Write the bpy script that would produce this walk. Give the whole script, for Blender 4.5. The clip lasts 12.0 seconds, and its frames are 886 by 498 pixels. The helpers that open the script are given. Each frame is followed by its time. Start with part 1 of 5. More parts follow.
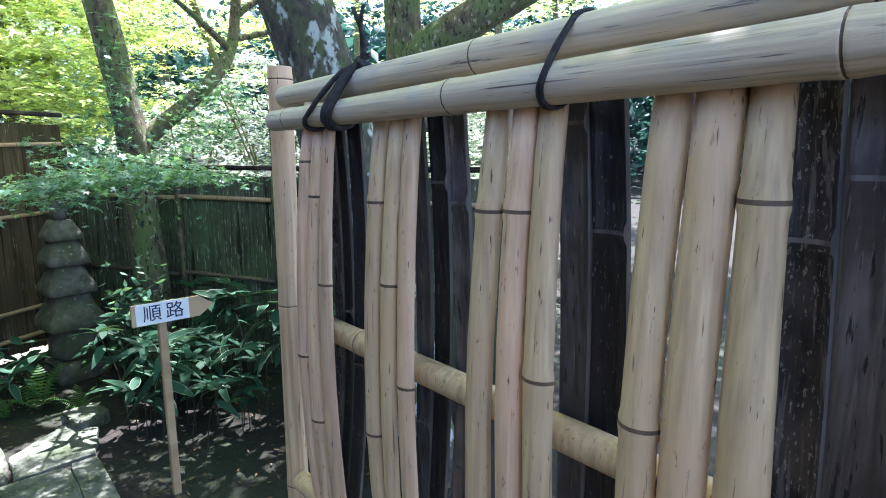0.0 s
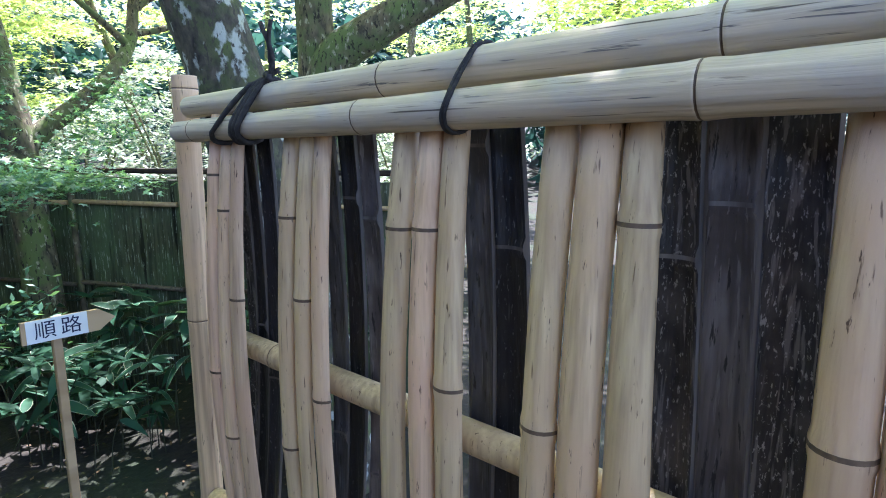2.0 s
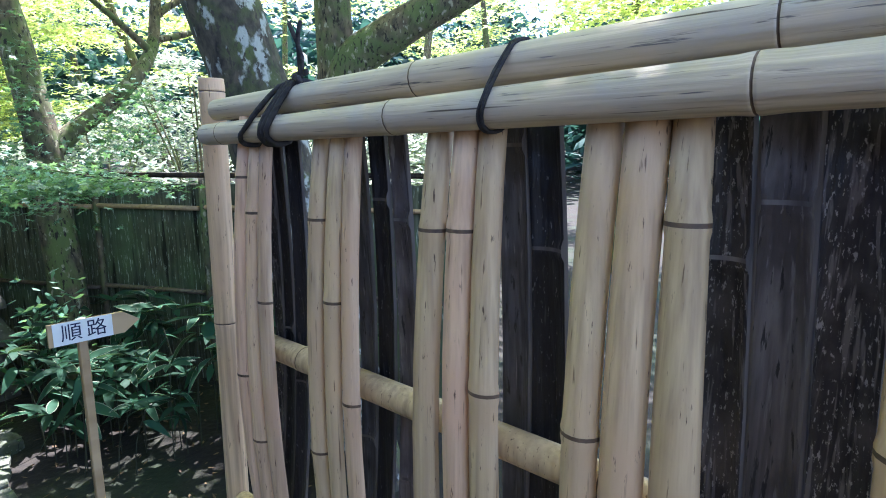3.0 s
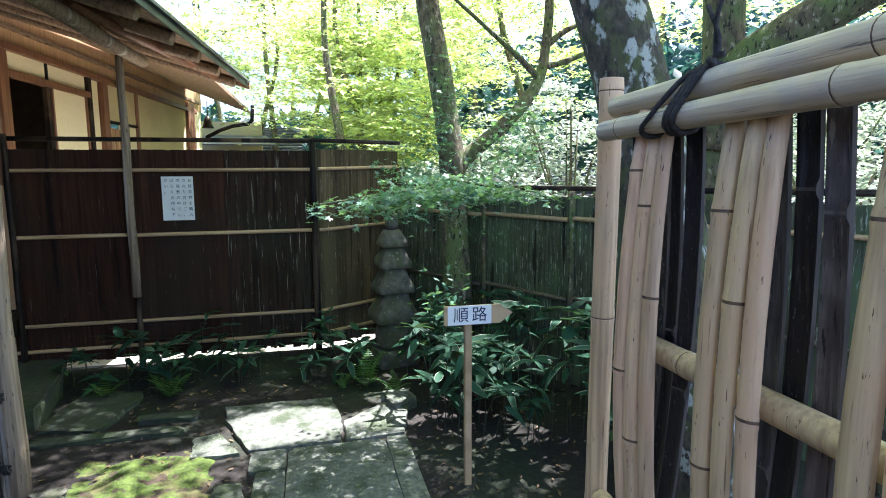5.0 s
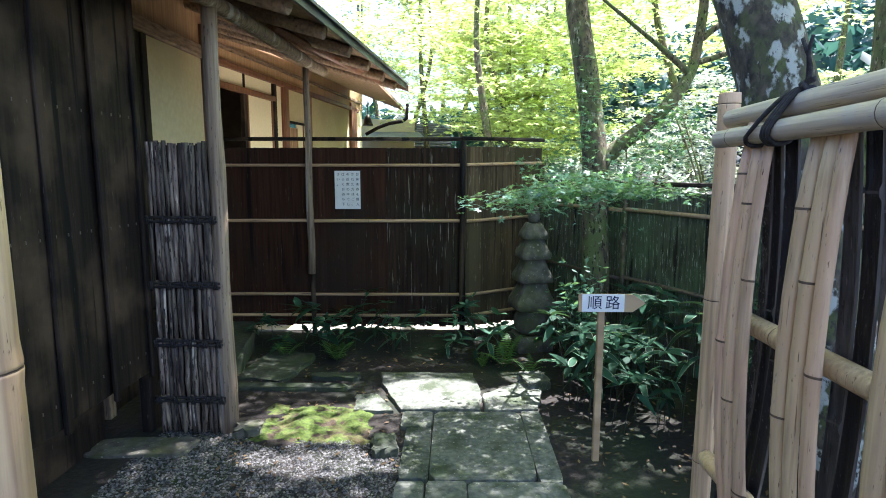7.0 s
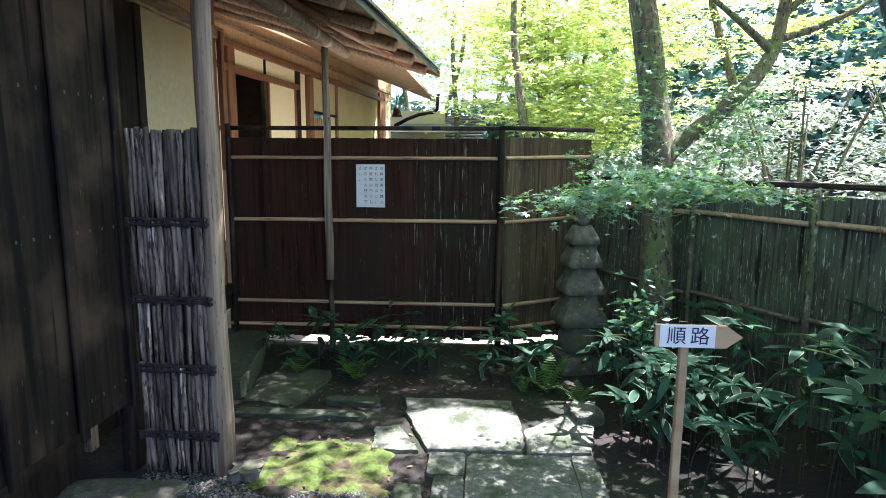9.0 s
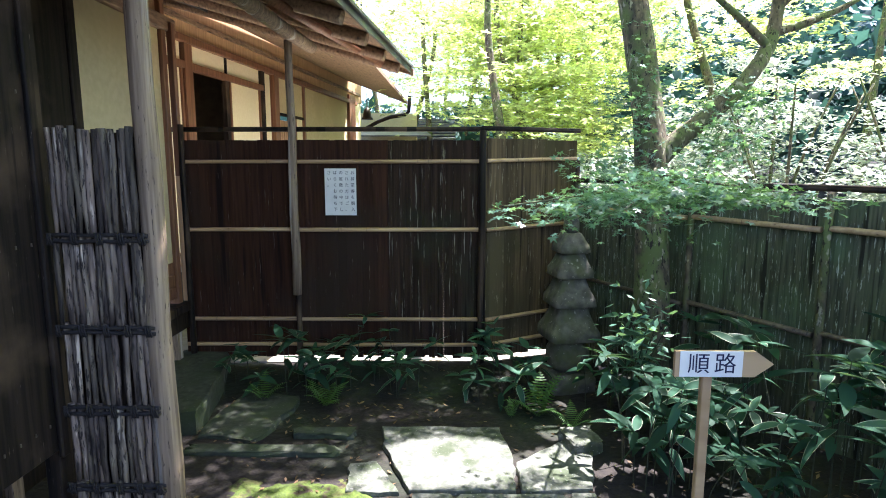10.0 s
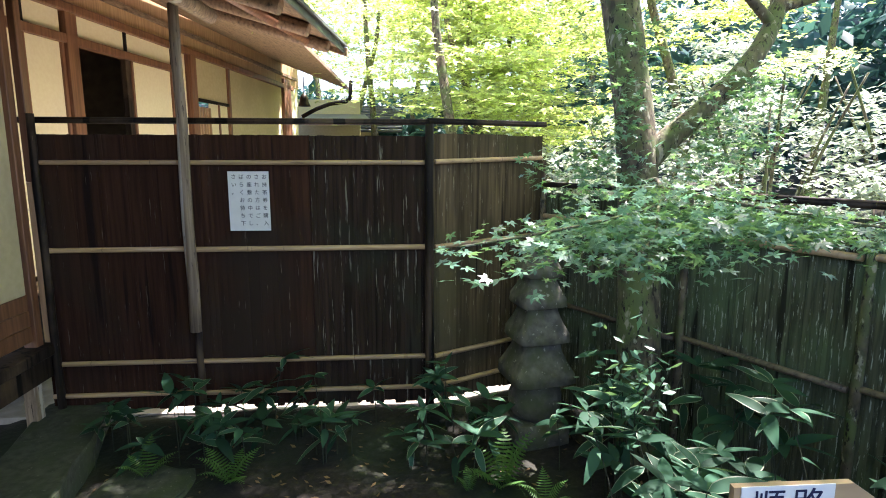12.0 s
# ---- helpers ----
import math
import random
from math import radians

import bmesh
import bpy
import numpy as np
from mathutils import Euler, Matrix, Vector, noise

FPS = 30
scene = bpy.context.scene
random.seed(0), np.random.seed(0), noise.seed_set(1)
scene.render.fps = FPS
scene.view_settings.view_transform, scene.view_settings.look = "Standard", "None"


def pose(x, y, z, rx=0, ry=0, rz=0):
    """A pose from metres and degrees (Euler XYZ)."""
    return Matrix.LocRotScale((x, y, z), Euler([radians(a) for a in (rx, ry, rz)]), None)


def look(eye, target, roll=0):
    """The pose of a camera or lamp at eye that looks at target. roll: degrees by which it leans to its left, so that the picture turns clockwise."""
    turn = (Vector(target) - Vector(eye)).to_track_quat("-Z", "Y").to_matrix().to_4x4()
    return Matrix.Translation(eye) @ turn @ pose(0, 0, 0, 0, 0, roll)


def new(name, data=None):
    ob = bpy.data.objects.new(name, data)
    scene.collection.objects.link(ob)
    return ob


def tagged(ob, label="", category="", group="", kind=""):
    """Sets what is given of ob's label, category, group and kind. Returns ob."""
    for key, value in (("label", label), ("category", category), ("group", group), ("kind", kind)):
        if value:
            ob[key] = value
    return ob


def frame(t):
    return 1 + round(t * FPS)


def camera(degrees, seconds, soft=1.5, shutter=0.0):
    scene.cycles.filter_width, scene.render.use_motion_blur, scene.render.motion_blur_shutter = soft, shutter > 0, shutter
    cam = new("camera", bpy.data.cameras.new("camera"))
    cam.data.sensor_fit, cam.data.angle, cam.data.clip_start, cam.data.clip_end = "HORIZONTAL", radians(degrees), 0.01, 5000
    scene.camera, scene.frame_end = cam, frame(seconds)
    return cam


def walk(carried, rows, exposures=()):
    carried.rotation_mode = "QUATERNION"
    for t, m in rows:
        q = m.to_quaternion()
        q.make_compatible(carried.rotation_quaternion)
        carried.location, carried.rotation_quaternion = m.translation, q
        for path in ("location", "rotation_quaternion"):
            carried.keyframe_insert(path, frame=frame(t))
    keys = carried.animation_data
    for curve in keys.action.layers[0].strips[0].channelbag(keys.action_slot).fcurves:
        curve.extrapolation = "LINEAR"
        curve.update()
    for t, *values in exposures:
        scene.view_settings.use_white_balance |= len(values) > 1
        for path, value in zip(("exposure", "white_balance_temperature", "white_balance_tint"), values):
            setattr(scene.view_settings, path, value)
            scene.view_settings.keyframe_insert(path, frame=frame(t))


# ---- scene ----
cam = camera(75.5, 12.0, soft=1.0)
PATH = [
    (0, (0.287, 0.215, 1.713), (1.583, 1.698, 1.365), -0.2),
    (0.5, (0.298, 0.202, 1.728), (1.643, 1.644, 1.39), 0.1),
    (1, (0.277, 0.182, 1.743), (1.725, 1.519, 1.404), 0.2),
    (1.5, (0.276, 0.188, 1.733), (1.75, 1.494, 1.385), 0.1),
    (2, (0.277, 0.189, 1.74), (1.771, 1.471, 1.389), 0.1),
    (2.5, (0.275, 0.207, 1.737), (1.778, 1.48, 1.387), 0.1),
    (2.7, (0.275, 0.209, 1.741), (1.774, 1.486, 1.392), 0.0),
    (4.3, (0.197, 0.3, 1.683), (1.069, 2.078, 1.408), -0.3),
    (4.5, (0.188, 0.309, 1.682), (0.954, 2.137, 1.411), -0.2),
    (5, (0.218, 0.251, 1.682), (0.669, 2.182, 1.424), -0.3),
    (5.5, (0.233, 0.11, 1.682), (0.245, 2.093, 1.427), 0.2),
    (6, (0.195, 0.003, 1.687), (0.126, 1.985, 1.431), 0.2),
    (6.5, (0.177, -0.072, 1.696), (0.143, 1.911, 1.433), 0.1),
    (6.7, (0.173, -0.082, 1.697), (0.148, 1.9, 1.428), 0.1),
    (8.5, (0.207, 0.317, 1.7), (0.038, 2.287, 1.401), -0.3),
    (9, (0.117, 0.553, 1.699), (-0.018, 2.526, 1.399), 0.4),
    (9.5, (0.054, 0.722, 1.723), (-0.03, 2.7, 1.436), 0.3),
    (10, (0.049, 0.914, 1.696), (0.012, 2.893, 1.409), -0.0),
    (10.5, (0.133, 1.204, 1.758), (0.154, 3.182, 1.466), -0.3),
    (11, (0.197, 1.328, 1.783), (0.314, 3.301, 1.476), -0.5),
    (11.5, (0.188, 1.475, 1.779), (0.355, 3.442, 1.458), 0.1),
    (12, (0.104, 1.76, 1.784), (0.242, 3.728, 1.454), 0.1),
]
walk(cam, [(t, look(eye, target, roll)) for t, eye, target, roll in PATH], exposures=[(0, 2.54, 5600, 20), (2.7, 2.46, 5600, 20), (5.5, 2.36, 5720, 19), (6.7, 2.36, 5720, 20), (9, 2.54, 5720, 24), (10.5, 2.58, 5950, 25), (12, 2.58, 6150, 26)])

# ---------------- world, sun, exposure ----------------
GZ = 0.1                                   # level of the ground
SUN_AZ, SUN_EL = radians(58), radians(66)   # the sun stands ahead to the right
sun_dir = Vector((math.sin(SUN_AZ) * math.cos(SUN_EL), math.cos(SUN_AZ) * math.cos(SUN_EL), math.sin(SUN_EL)))
world = bpy.data.worlds.new("sky")
scene.world = world
world.use_nodes = True
wt = world.node_tree
sky = wt.nodes.new("ShaderNodeTexSky")
sky.sky_type, sky.sun_disc = "NISHITA", False
sky.sun_elevation, sky.sun_rotation = SUN_EL, SUN_AZ
wt.links.new(sky.outputs[0], wt.nodes["Background"].inputs[0])
wt.nodes["Background"].inputs[1].default_value = 0.11
sun = new("sun", bpy.data.lights.new("sun", "SUN"))
sun.data.energy, sun.data.angle, sun.data.color = 5.0, radians(0.53), (1.0, 0.95, 0.86)
sun.matrix_world = look(sun_dir * 30, (0, 0, 0))


# ---------------- materials ----------------
def mat(name, base, second=None, scale=8.0, stretch=(1, 1, 1), rough=0.6, bump=0.3, spots=None, spot_scale=30.0,
        spot_at=0.62, vary=0.0, metal=0.0, patch=None, patch_scale=1.5, patch_at=0.55, detail=6.0, island=False, coat=0.0, flecks=None, hue=0.0, spec=0.5):
    """Two tones of grain, a patch colour at a larger scale and spots at a small one, with bump."""
    m = bpy.data.materials.new(name)
    m.use_nodes = True
    nt = m.node_tree
    n, l = nt.nodes, nt.links
    bsdf = n["Principled BSDF"]
    tc = n.new("ShaderNodeTexCoord")
    mp = n.new("ShaderNodeMapping")
    mp.inputs["Scale"].default_value = stretch
    l.new(tc.outputs["Object"], mp.inputs[0])
    info = n.new("ShaderNodeObjectInfo")
    off = n.new("ShaderNodeVectorMath")
    off.operation = "ADD"
    mul = n.new("ShaderNodeMath")
    mul.operation, mul.inputs[1].default_value = "MULTIPLY", 37.0
    l.new(info.outputs["Random"], mul.inputs[0])
    l.new(mp.outputs[0], off.inputs[0])
    l.new(mul.outputs[0], off.inputs[1])
    g = n.new("ShaderNodeTexNoise")
    g.inputs["Scale"].default_value, g.inputs["Detail"].default_value = scale, detail
    l.new(off.outputs[0], g.inputs["Vector"])
    ramp = n.new("ShaderNodeMapRange")
    ramp.inputs[1].default_value, ramp.inputs[2].default_value = 0.35, 0.65
    l.new(g.outputs[0], ramp.inputs[0])

    def mix(fac, a, b):
        x = n.new("ShaderNodeMix")
        x.data_type = "RGBA"
        for sock, v in ((x.inputs[0], fac), (x.inputs[6], a), (x.inputs[7], b)):
            if hasattr(v, "is_output"):
                l.new(v, sock)
            elif isinstance(v, tuple):
                sock.default_value = (*v, 1)
            else:
                sock.default_value = v
        return x.outputs[2]

    second = second or tuple(c * 0.7 for c in base)
    col = mix(ramp.outputs[0], base, second)
    if patch:
        p = n.new("ShaderNodeTexNoise")
        p.inputs["Scale"].default_value, p.inputs["Detail"].default_value = patch_scale, 5
        l.new(tc.outputs["Object"], p.inputs["Vector"])
        pr = n.new("ShaderNodeMapRange")
        pr.inputs[1].default_value, pr.inputs[2].default_value = patch_at - 0.07, patch_at + 0.1
        l.new(p.outputs[0], pr.inputs[0])
        col = mix(pr.outputs[0], col, patch)
    if spots:
        s = n.new("ShaderNodeTexNoise")
        s.inputs["Scale"].default_value, s.inputs["Detail"].default_value = spot_scale, 6
        l.new(off.outputs[0], s.inputs["Vector"])
        sr = n.new("ShaderNodeMapRange")
        sr.inputs[1].default_value, sr.inputs[2].default_value = spot_at, spot_at + 0.06
        l.new(s.outputs[0], sr.inputs[0])
        col = mix(sr.outputs[0], col, spots)
    if flecks:
        fcol, fscale, fstretch, fat = flecks
        fm = n.new("ShaderNodeMapping")
        fm.inputs["Scale"].default_value = fstretch
        l.new(tc.outputs["Object"], fm.inputs[0])
        fo = n.new("ShaderNodeVectorMath")
        fo.operation = "ADD"
        l.new(fm.outputs[0], fo.inputs[0])
        l.new(mul.outputs[0], fo.inputs[1])
        fn = n.new("ShaderNodeTexNoise")
        fn.inputs["Scale"].default_value, fn.inputs["Detail"].default_value, fn.inputs["Roughness"].default_value = fscale, 4, 0.65
        l.new(fo.outputs[0], fn.inputs["Vector"])
        fr = n.new("ShaderNodeMapRange")
        fr.inputs[1].default_value, fr.inputs[2].default_value = fat, fat + 0.05
        l.new(fn.outputs[0], fr.inputs[0])
        col = mix(fr.outputs[0], col, fcol)
    if vary:
        hsv = n.new("ShaderNodeHueSaturation")
        mr = n.new("ShaderNodeMapRange")
        mr.inputs[3].default_value, mr.inputs[4].default_value = 1 - vary, 1 + vary
        if island:
            geo = n.new("ShaderNodeNewGeometry")
            l.new(geo.outputs["Random Per Island"], mr.inputs[0])
        else:
            l.new(info.outputs["Random"], mr.inputs[0])
        l.new(mr.outputs[0], hsv.inputs["Value"])
        if hue:
            hm = n.new("ShaderNodeMath")
            hm.operation, hm.inputs[1].default_value = "MULTIPLY", 7.31
            hf = n.new("ShaderNodeMath")
            hf.operation = "FRACT"
            hr = n.new("ShaderNodeMapRange")
            hr.inputs[3].default_value, hr.inputs[4].default_value = 0.5 - hue, 0.5 + hue * 0.6
            l.new(info.outputs["Random"], hm.inputs[0])
            l.new(hm.outputs[0], hf.inputs[0])
            l.new(hf.outputs[0], hr.inputs[0])
            l.new(hr.outputs[0], hsv.inputs["Hue"])
        l.new(col, hsv.inputs["Color"])
        col = hsv.outputs[0]
    l.new(col, bsdf.inputs["Base Color"])
    bsdf.inputs["Roughness"].default_value = rough
    bsdf.inputs["Metallic"].default_value = metal
    bsdf.inputs["Specular IOR Level"].default_value = spec
    bsdf.inputs["Coat Weight"].default_value = coat
    if bump:
        b = n.new("ShaderNodeBump")
        b.inputs["Strength"].default_value, b.inputs["Distance"].default_value = bump, 0.01
        l.new(g.outputs[0], b.inputs["Height"])
        l.new(b.outputs[0], bsdf.inputs["Normal"])
    return m


def leaf_mat(name, front, light, vary=0.35, rough=0.45, through_share=0.45, spec=0.5):
    """Leaf: glossy diffuse front, light passing through in a yellower green, varied leaf by leaf."""
    m = bpy.data.materials.new(name)
    m.use_nodes = True
    n, l = m.node_tree.nodes, m.node_tree.links
    bsdf, out = n["Principled BSDF"], n["Material Output"]
    geo = n.new("ShaderNodeNewGeometry")
    info = n.new("ShaderNodeObjectInfo")
    add = n.new("ShaderNodeMath")
    add.operation = "ADD"
    l.new(geo.outputs["Random Per Island"], add.inputs[0])
    l.new(info.outputs["Random"], add.inputs[1])
    fr = n.new("ShaderNodeMath")
    fr.operation = "FRACT"
    l.new(add.outputs[0], fr.inputs[0])
    mr = n.new("ShaderNodeMapRange")
    mr.inputs[3].default_value, mr.inputs[4].default_value = 1 - vary, 1 + vary
    l.new(fr.outputs[0], mr.inputs[0])
    cols = []
    for c in (front, light):
        h = n.new("ShaderNodeHueSaturation")
        h.inputs["Color"].default_value = (*c, 1)
        l.new(mr.outputs[0], h.inputs["Value"])
        cols.append(h.outputs[0])
    l.new(cols[0], bsdf.inputs["Base Color"])
    bsdf.inputs["Roughness"].default_value = rough
    bsdf.inputs["Specular IOR Level"].default_value = spec
    tr = n.new("ShaderNodeBsdfTranslucent")
    l.new(cols[1], tr.inputs[0])
    mx = n.new("ShaderNodeMixShader")
    mx.inputs[0].default_value = through_share
    l.new(bsdf.outputs[0], mx.inputs[1])
    l.new(tr.outputs[0], mx.inputs[2])
    l.new(mx.outputs[0], out.inputs[0])
    return m


M = {}
M["tan"] = mat("pale_bamboo", (0.665, 0.475, 0.275), (0.45, 0.30, 0.175), 110, (1, 1, 0.025), 0.46, 0.22, (0.20, 0.115, 0.06), 210, 0.655, 0.15, patch=(0.60, 0.395, 0.23), patch_scale=6, patch_at=0.54, flecks=((0.12, 0.065, 0.035), 170, (1, 1, 0.16), 0.645), hue=0.016, spec=0.4, detail=9)
M["rail"] = mat("weathered_bamboo", (0.66, 0.535, 0.375), (0.45, 0.365, 0.26), 120, (1, 0.022, 1), 0.5, 0.25, (0.10, 0.075, 0.055), 190, 0.645, 0.06, patch=(0.47, 0.41, 0.34), patch_scale=10, patch_at=0.56, flecks=((0.16, 0.14, 0.125), 170, (1, 0.035, 1), 0.625), spec=0.3, detail=9)
M["node"] = mat("bamboo_node", (0.060, 0.036, 0.020), (0.15, 0.09, 0.05), 60, rough=0.6, bump=0.2)
# A little blue of the sky's reflection is put into the black tones.
M["black"] = mat("black_bamboo", (0.0055, 0.006, 0.008), (0.016, 0.017, 0.021), 110, (1, 1, 0.03), 0.45, 0.3, (0.045, 0.042, 0.042), 160, 0.61, 0.6, patch=(0.020, 0.020, 0.024), patch_scale=12, patch_at=0.55, flecks=((0.14, 0.135, 0.13), 260, (1, 1, 0.3), 0.63), spec=0.4)
M["mottled"] = mat("mottled_bamboo", (0.008, 0.008, 0.009), (0.030, 0.026, 0.025), 110, (1, 1, 0.05), 0.5, 0.4, (0.10, 0.088, 0.080), 150, 0.55, 0.3, patch=(0.050, 0.042, 0.039), patch_scale=20, patch_at=0.55, flecks=((0.20, 0.185, 0.17), 260, (1, 1, 0.4), 0.585), spec=0.35)
M["brown_slat"] = mat("brown_grey_bamboo", (0.17, 0.145, 0.135), (0.075, 0.063, 0.060), 120, (1, 1, 0.025), 0.5, 0.35, (0.17, 0.15, 0.14), 170, 0.60, 0.2, patch=(0.07, 0.057, 0.054), patch_scale=12, patch_at=0.54, flecks=((0.02, 0.018, 0.018), 150, (1, 1, 0.10), 0.60), spec=0.35)
M["slat_rim"] = mat("split_bamboo_edge", (0.16, 0.145, 0.135), (0.07, 0.062, 0.06), 60, (1, 1, 0.1), 0.6, 0.2)
M["fence_rail"] = mat("fence_bamboo", (0.54, 0.37, 0.21), (0.38, 0.245, 0.13), 60, (0.05, 1, 1), 0.45, 0.12, (0.14, 0.08, 0.045), 60, 0.66, 0.18)
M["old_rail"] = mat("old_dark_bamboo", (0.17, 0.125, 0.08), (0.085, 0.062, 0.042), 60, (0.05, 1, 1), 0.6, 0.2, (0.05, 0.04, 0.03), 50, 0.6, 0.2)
M["bark_sheet"] = mat("cedar_bark", (0.056, 0.0245, 0.014), (0.028, 0.013, 0.008), 48, (1, 1, 0.04), 0.9, 0.2, (0.016, 0.009, 0.007), 14, 0.60, 0.14, island=True, patch=(0.034, 0.022, 0.015), patch_scale=1.6, patch_at=0.56, flecks=((0.15, 0.12, 0.09), 80, (1, 1, 0.06), 0.66), spec=0.15)
M["bark_sheet_green"] = mat("mossy_cedar_bark", (0.120, 0.124, 0.078), (0.050, 0.054, 0.033), 55, (1, 1, 0.06), 0.9, 0.25, (0.022, 0.022, 0.014), 18, 0.61, 0.14, island=True, patch=(0.095, 0.13, 0.07), patch_scale=3, patch_at=0.52, flecks=((0.38, 0.41, 0.33), 100, (1, 1, 0.10), 0.60), spec=0.2)
M["bark_sheet_olive"] = mat("pale_cedar_bark", (0.14, 0.10, 0.055), (0.062, 0.044, 0.025), 50, (1, 1, 0.04), 0.9, 0.25, (0.025, 0.018, 0.011), 16, 0.60, 0.25, island=True, patch=(0.075, 0.062, 0.032), patch_scale=2.4, patch_at=0.55, flecks=((0.28, 0.24, 0.16), 95, (1, 1, 0.07), 0.63), spec=0.15)
M["grey_slat"] = mat("grey_weathered_bamboo", (0.088, 0.088, 0.098), (0.030, 0.030, 0.034), 120, (1, 1, 0.025), 0.5, 0.35, (0.14, 0.135, 0.14), 190, 0.615, 0.3, patch=(0.032, 0.031, 0.036), patch_scale=11, patch_at=0.53, flecks=((0.010, 0.010, 0.011), 170, (1, 1, 0.12), 0.60))
M["dark_wood"] = mat("dark_stained_wood", (0.026, 0.018, 0.0125), (0.007, 0.005, 0.004), 42, (1, 1, 0.035), 0.7, 0.25, (0.005, 0.004, 0.0035), 13, 0.575, 0.35, patch=(0.072, 0.049, 0.031), patch_scale=2.4, patch_at=0.53, flecks=((0.10, 0.078, 0.058), 110, (1, 1, 0.12), 0.67), spec=0.22)
M["post_wood"] = mat("weathered_post_wood", (0.35, 0.26, 0.175), (0.16, 0.115, 0.078), 55, (1, 1, 0.04), 0.75, 0.2, (0.52, 0.48, 0.42), 10, 0.59, 0.1, flecks=((0.06, 0.04, 0.028), 110, (1, 1, 0.10), 0.61))
M["eave_wood"] = mat("eave_timber", (0.37, 0.25, 0.155), (0.19, 0.125, 0.08), 40, (1, 0.2, 1), 0.7, 0.2, (0.07, 0.05, 0.035), 40, 0.64, 0.15)
M["red_wood"] = mat("red_brown_timber", (0.26, 0.12, 0.06), (0.15, 0.066, 0.034), 45, (1, 1, 0.05), 0.5, 0.15, vary=0.1)
M["light_wood"] = mat("light_timber", (0.58, 0.37, 0.20), (0.42, 0.255, 0.13), 45, (1, 1, 0.05), 0.6, 0.15, vary=0.08)
M["plaster"] = mat("ochre_plaster", (0.66, 0.55, 0.32), (0.60, 0.49, 0.275), 22, rough=0.9, bump=0.12, patch=(0.56, 0.455, 0.255), patch_scale=0.9, patch_at=0.6)
M["paper"] = mat("shoji_paper", (0.88, 0.78, 0.52), (0.84, 0.73, 0.47), 30, rough=0.9, bump=0.05)
M["copper"] = mat("patinated_copper_roof", (0.075, 0.080, 0.075), (0.050, 0.055, 0.052), 6, rough=0.55, bump=0.1, patch=(0.12, 0.15, 0.13), patch_scale=2)
M["tile"] = mat("grey_roof_tile", (0.12, 0.125, 0.135), (0.08, 0.085, 0.09), 10, rough=0.5, bump=0.15, vary=0.2, island=True)
M["brush"] = mat("brushwood", (0.22, 0.175, 0.13), (0.045, 0.034, 0.026), 55, (1, 1, 0.09), 0.8, 0.5, (0.42, 0.36, 0.28), 45, 0.62, 0.55, flecks=((0.018, 0.014, 0.011), 70, (1, 1, 0.16), 0.555), hue=0.02)
M["rope"] = mat("black_palm_rope", (0.016, 0.014, 0.014), (0.035, 0.03, 0.028), 90, rough=0.85, bump=0.6)
M["soil"] = mat("dark_moist_soil", (0.026, 0.020, 0.014), (0.013, 0.010, 0.008), 30, rough=0.9, bump=0.9, spots=(0.07, 0.05, 0.03), spot_scale=70, spot_at=0.67, patch=(0.016, 0.026, 0.010), patch_scale=1.3, patch_at=0.54)
M["moss"] = mat("bright_moss", (0.085, 0.125, 0.016), (0.045, 0.07, 0.012), 46, rough=0.95, bump=1.0, spots=(0.05, 0.035, 0.02), spot_scale=9, spot_at=0.56, patch=(0.12, 0.095, 0.042), patch_scale=6, patch_at=0.60)
M["gravel"] = mat("grey_gravel", (0.17, 0.165, 0.155), (0.065, 0.063, 0.06), 30, rough=0.85, bump=0.3, vary=0.6, island=True)
M["slab"] = mat("grey_granite_slab", (0.185, 0.19, 0.155), (0.085, 0.095, 0.072), 30, rough=0.9, bump=0.8, spots=(0.27, 0.27, 0.23), spot_scale=62, spot_at=0.63, vary=0.14, patch=(0.05, 0.065, 0.033), patch_scale=6, patch_at=0.55)
M["stone"] = mat("mossy_grey_stone", (0.16, 0.15, 0.115), (0.075, 0.072, 0.055), 18, rough=0.9, bump=0.7, spots=(0.27, 0.26, 0.20), spot_scale=42, spot_at=0.64, patch=(0.08, 0.09, 0.042), patch_scale=7, patch_at=0.54)
M["mossy_slab"] = mat("dark_mossy_slab", (0.072, 0.082, 0.056), (0.036, 0.042, 0.028), 24, rough=0.9, bump=0.5, spots=(0.13, 0.135, 0.10), spot_scale=55, spot_at=0.65, patch=(0.042, 0.058, 0.026), patch_scale=5, patch_at=0.52)
M["bark_sheet_mid"] = mat("damp_cedar_bark", (0.044, 0.027, 0.018), (0.022, 0.0145, 0.010), 48, (1, 1, 0.04), 0.9, 0.25, (0.014, 0.010, 0.007), 14, 0.60, 0.16, island=True, patch=(0.031, 0.029, 0.018), patch_scale=2.6, patch_at=0.54, flecks=((0.22, 0.205, 0.155), 62, (1, 1, 0.05), 0.612), spec=0.12)
M["bark"] = mat("mottled_tree_bark", (0.10, 0.082, 0.058), (0.022, 0.019, 0.015), 26, (1, 1, 0.7), 0.9, 1.0, (0.36, 0.37, 0.33), 15, 0.545, patch=(0.075, 0.092, 0.03), patch_scale=7, patch_at=0.53, flecks=((0.05, 0.042, 0.03), 48, (1, 1, 0.5), 0.56))
M["bark_moss"] = mat("mossy_tree_bark", (0.17, 0.135, 0.085), (0.055, 0.045, 0.03), 26, (1, 1, 0.5), 0.9, 1.0, (0.30, 0.28, 0.20), 30, 0.60, patch=(0.10, 0.13, 0.045), patch_scale=6, patch_at=0.49, flecks=((0.022, 0.018, 0.013), 46, (1, 1, 0.35), 0.57))
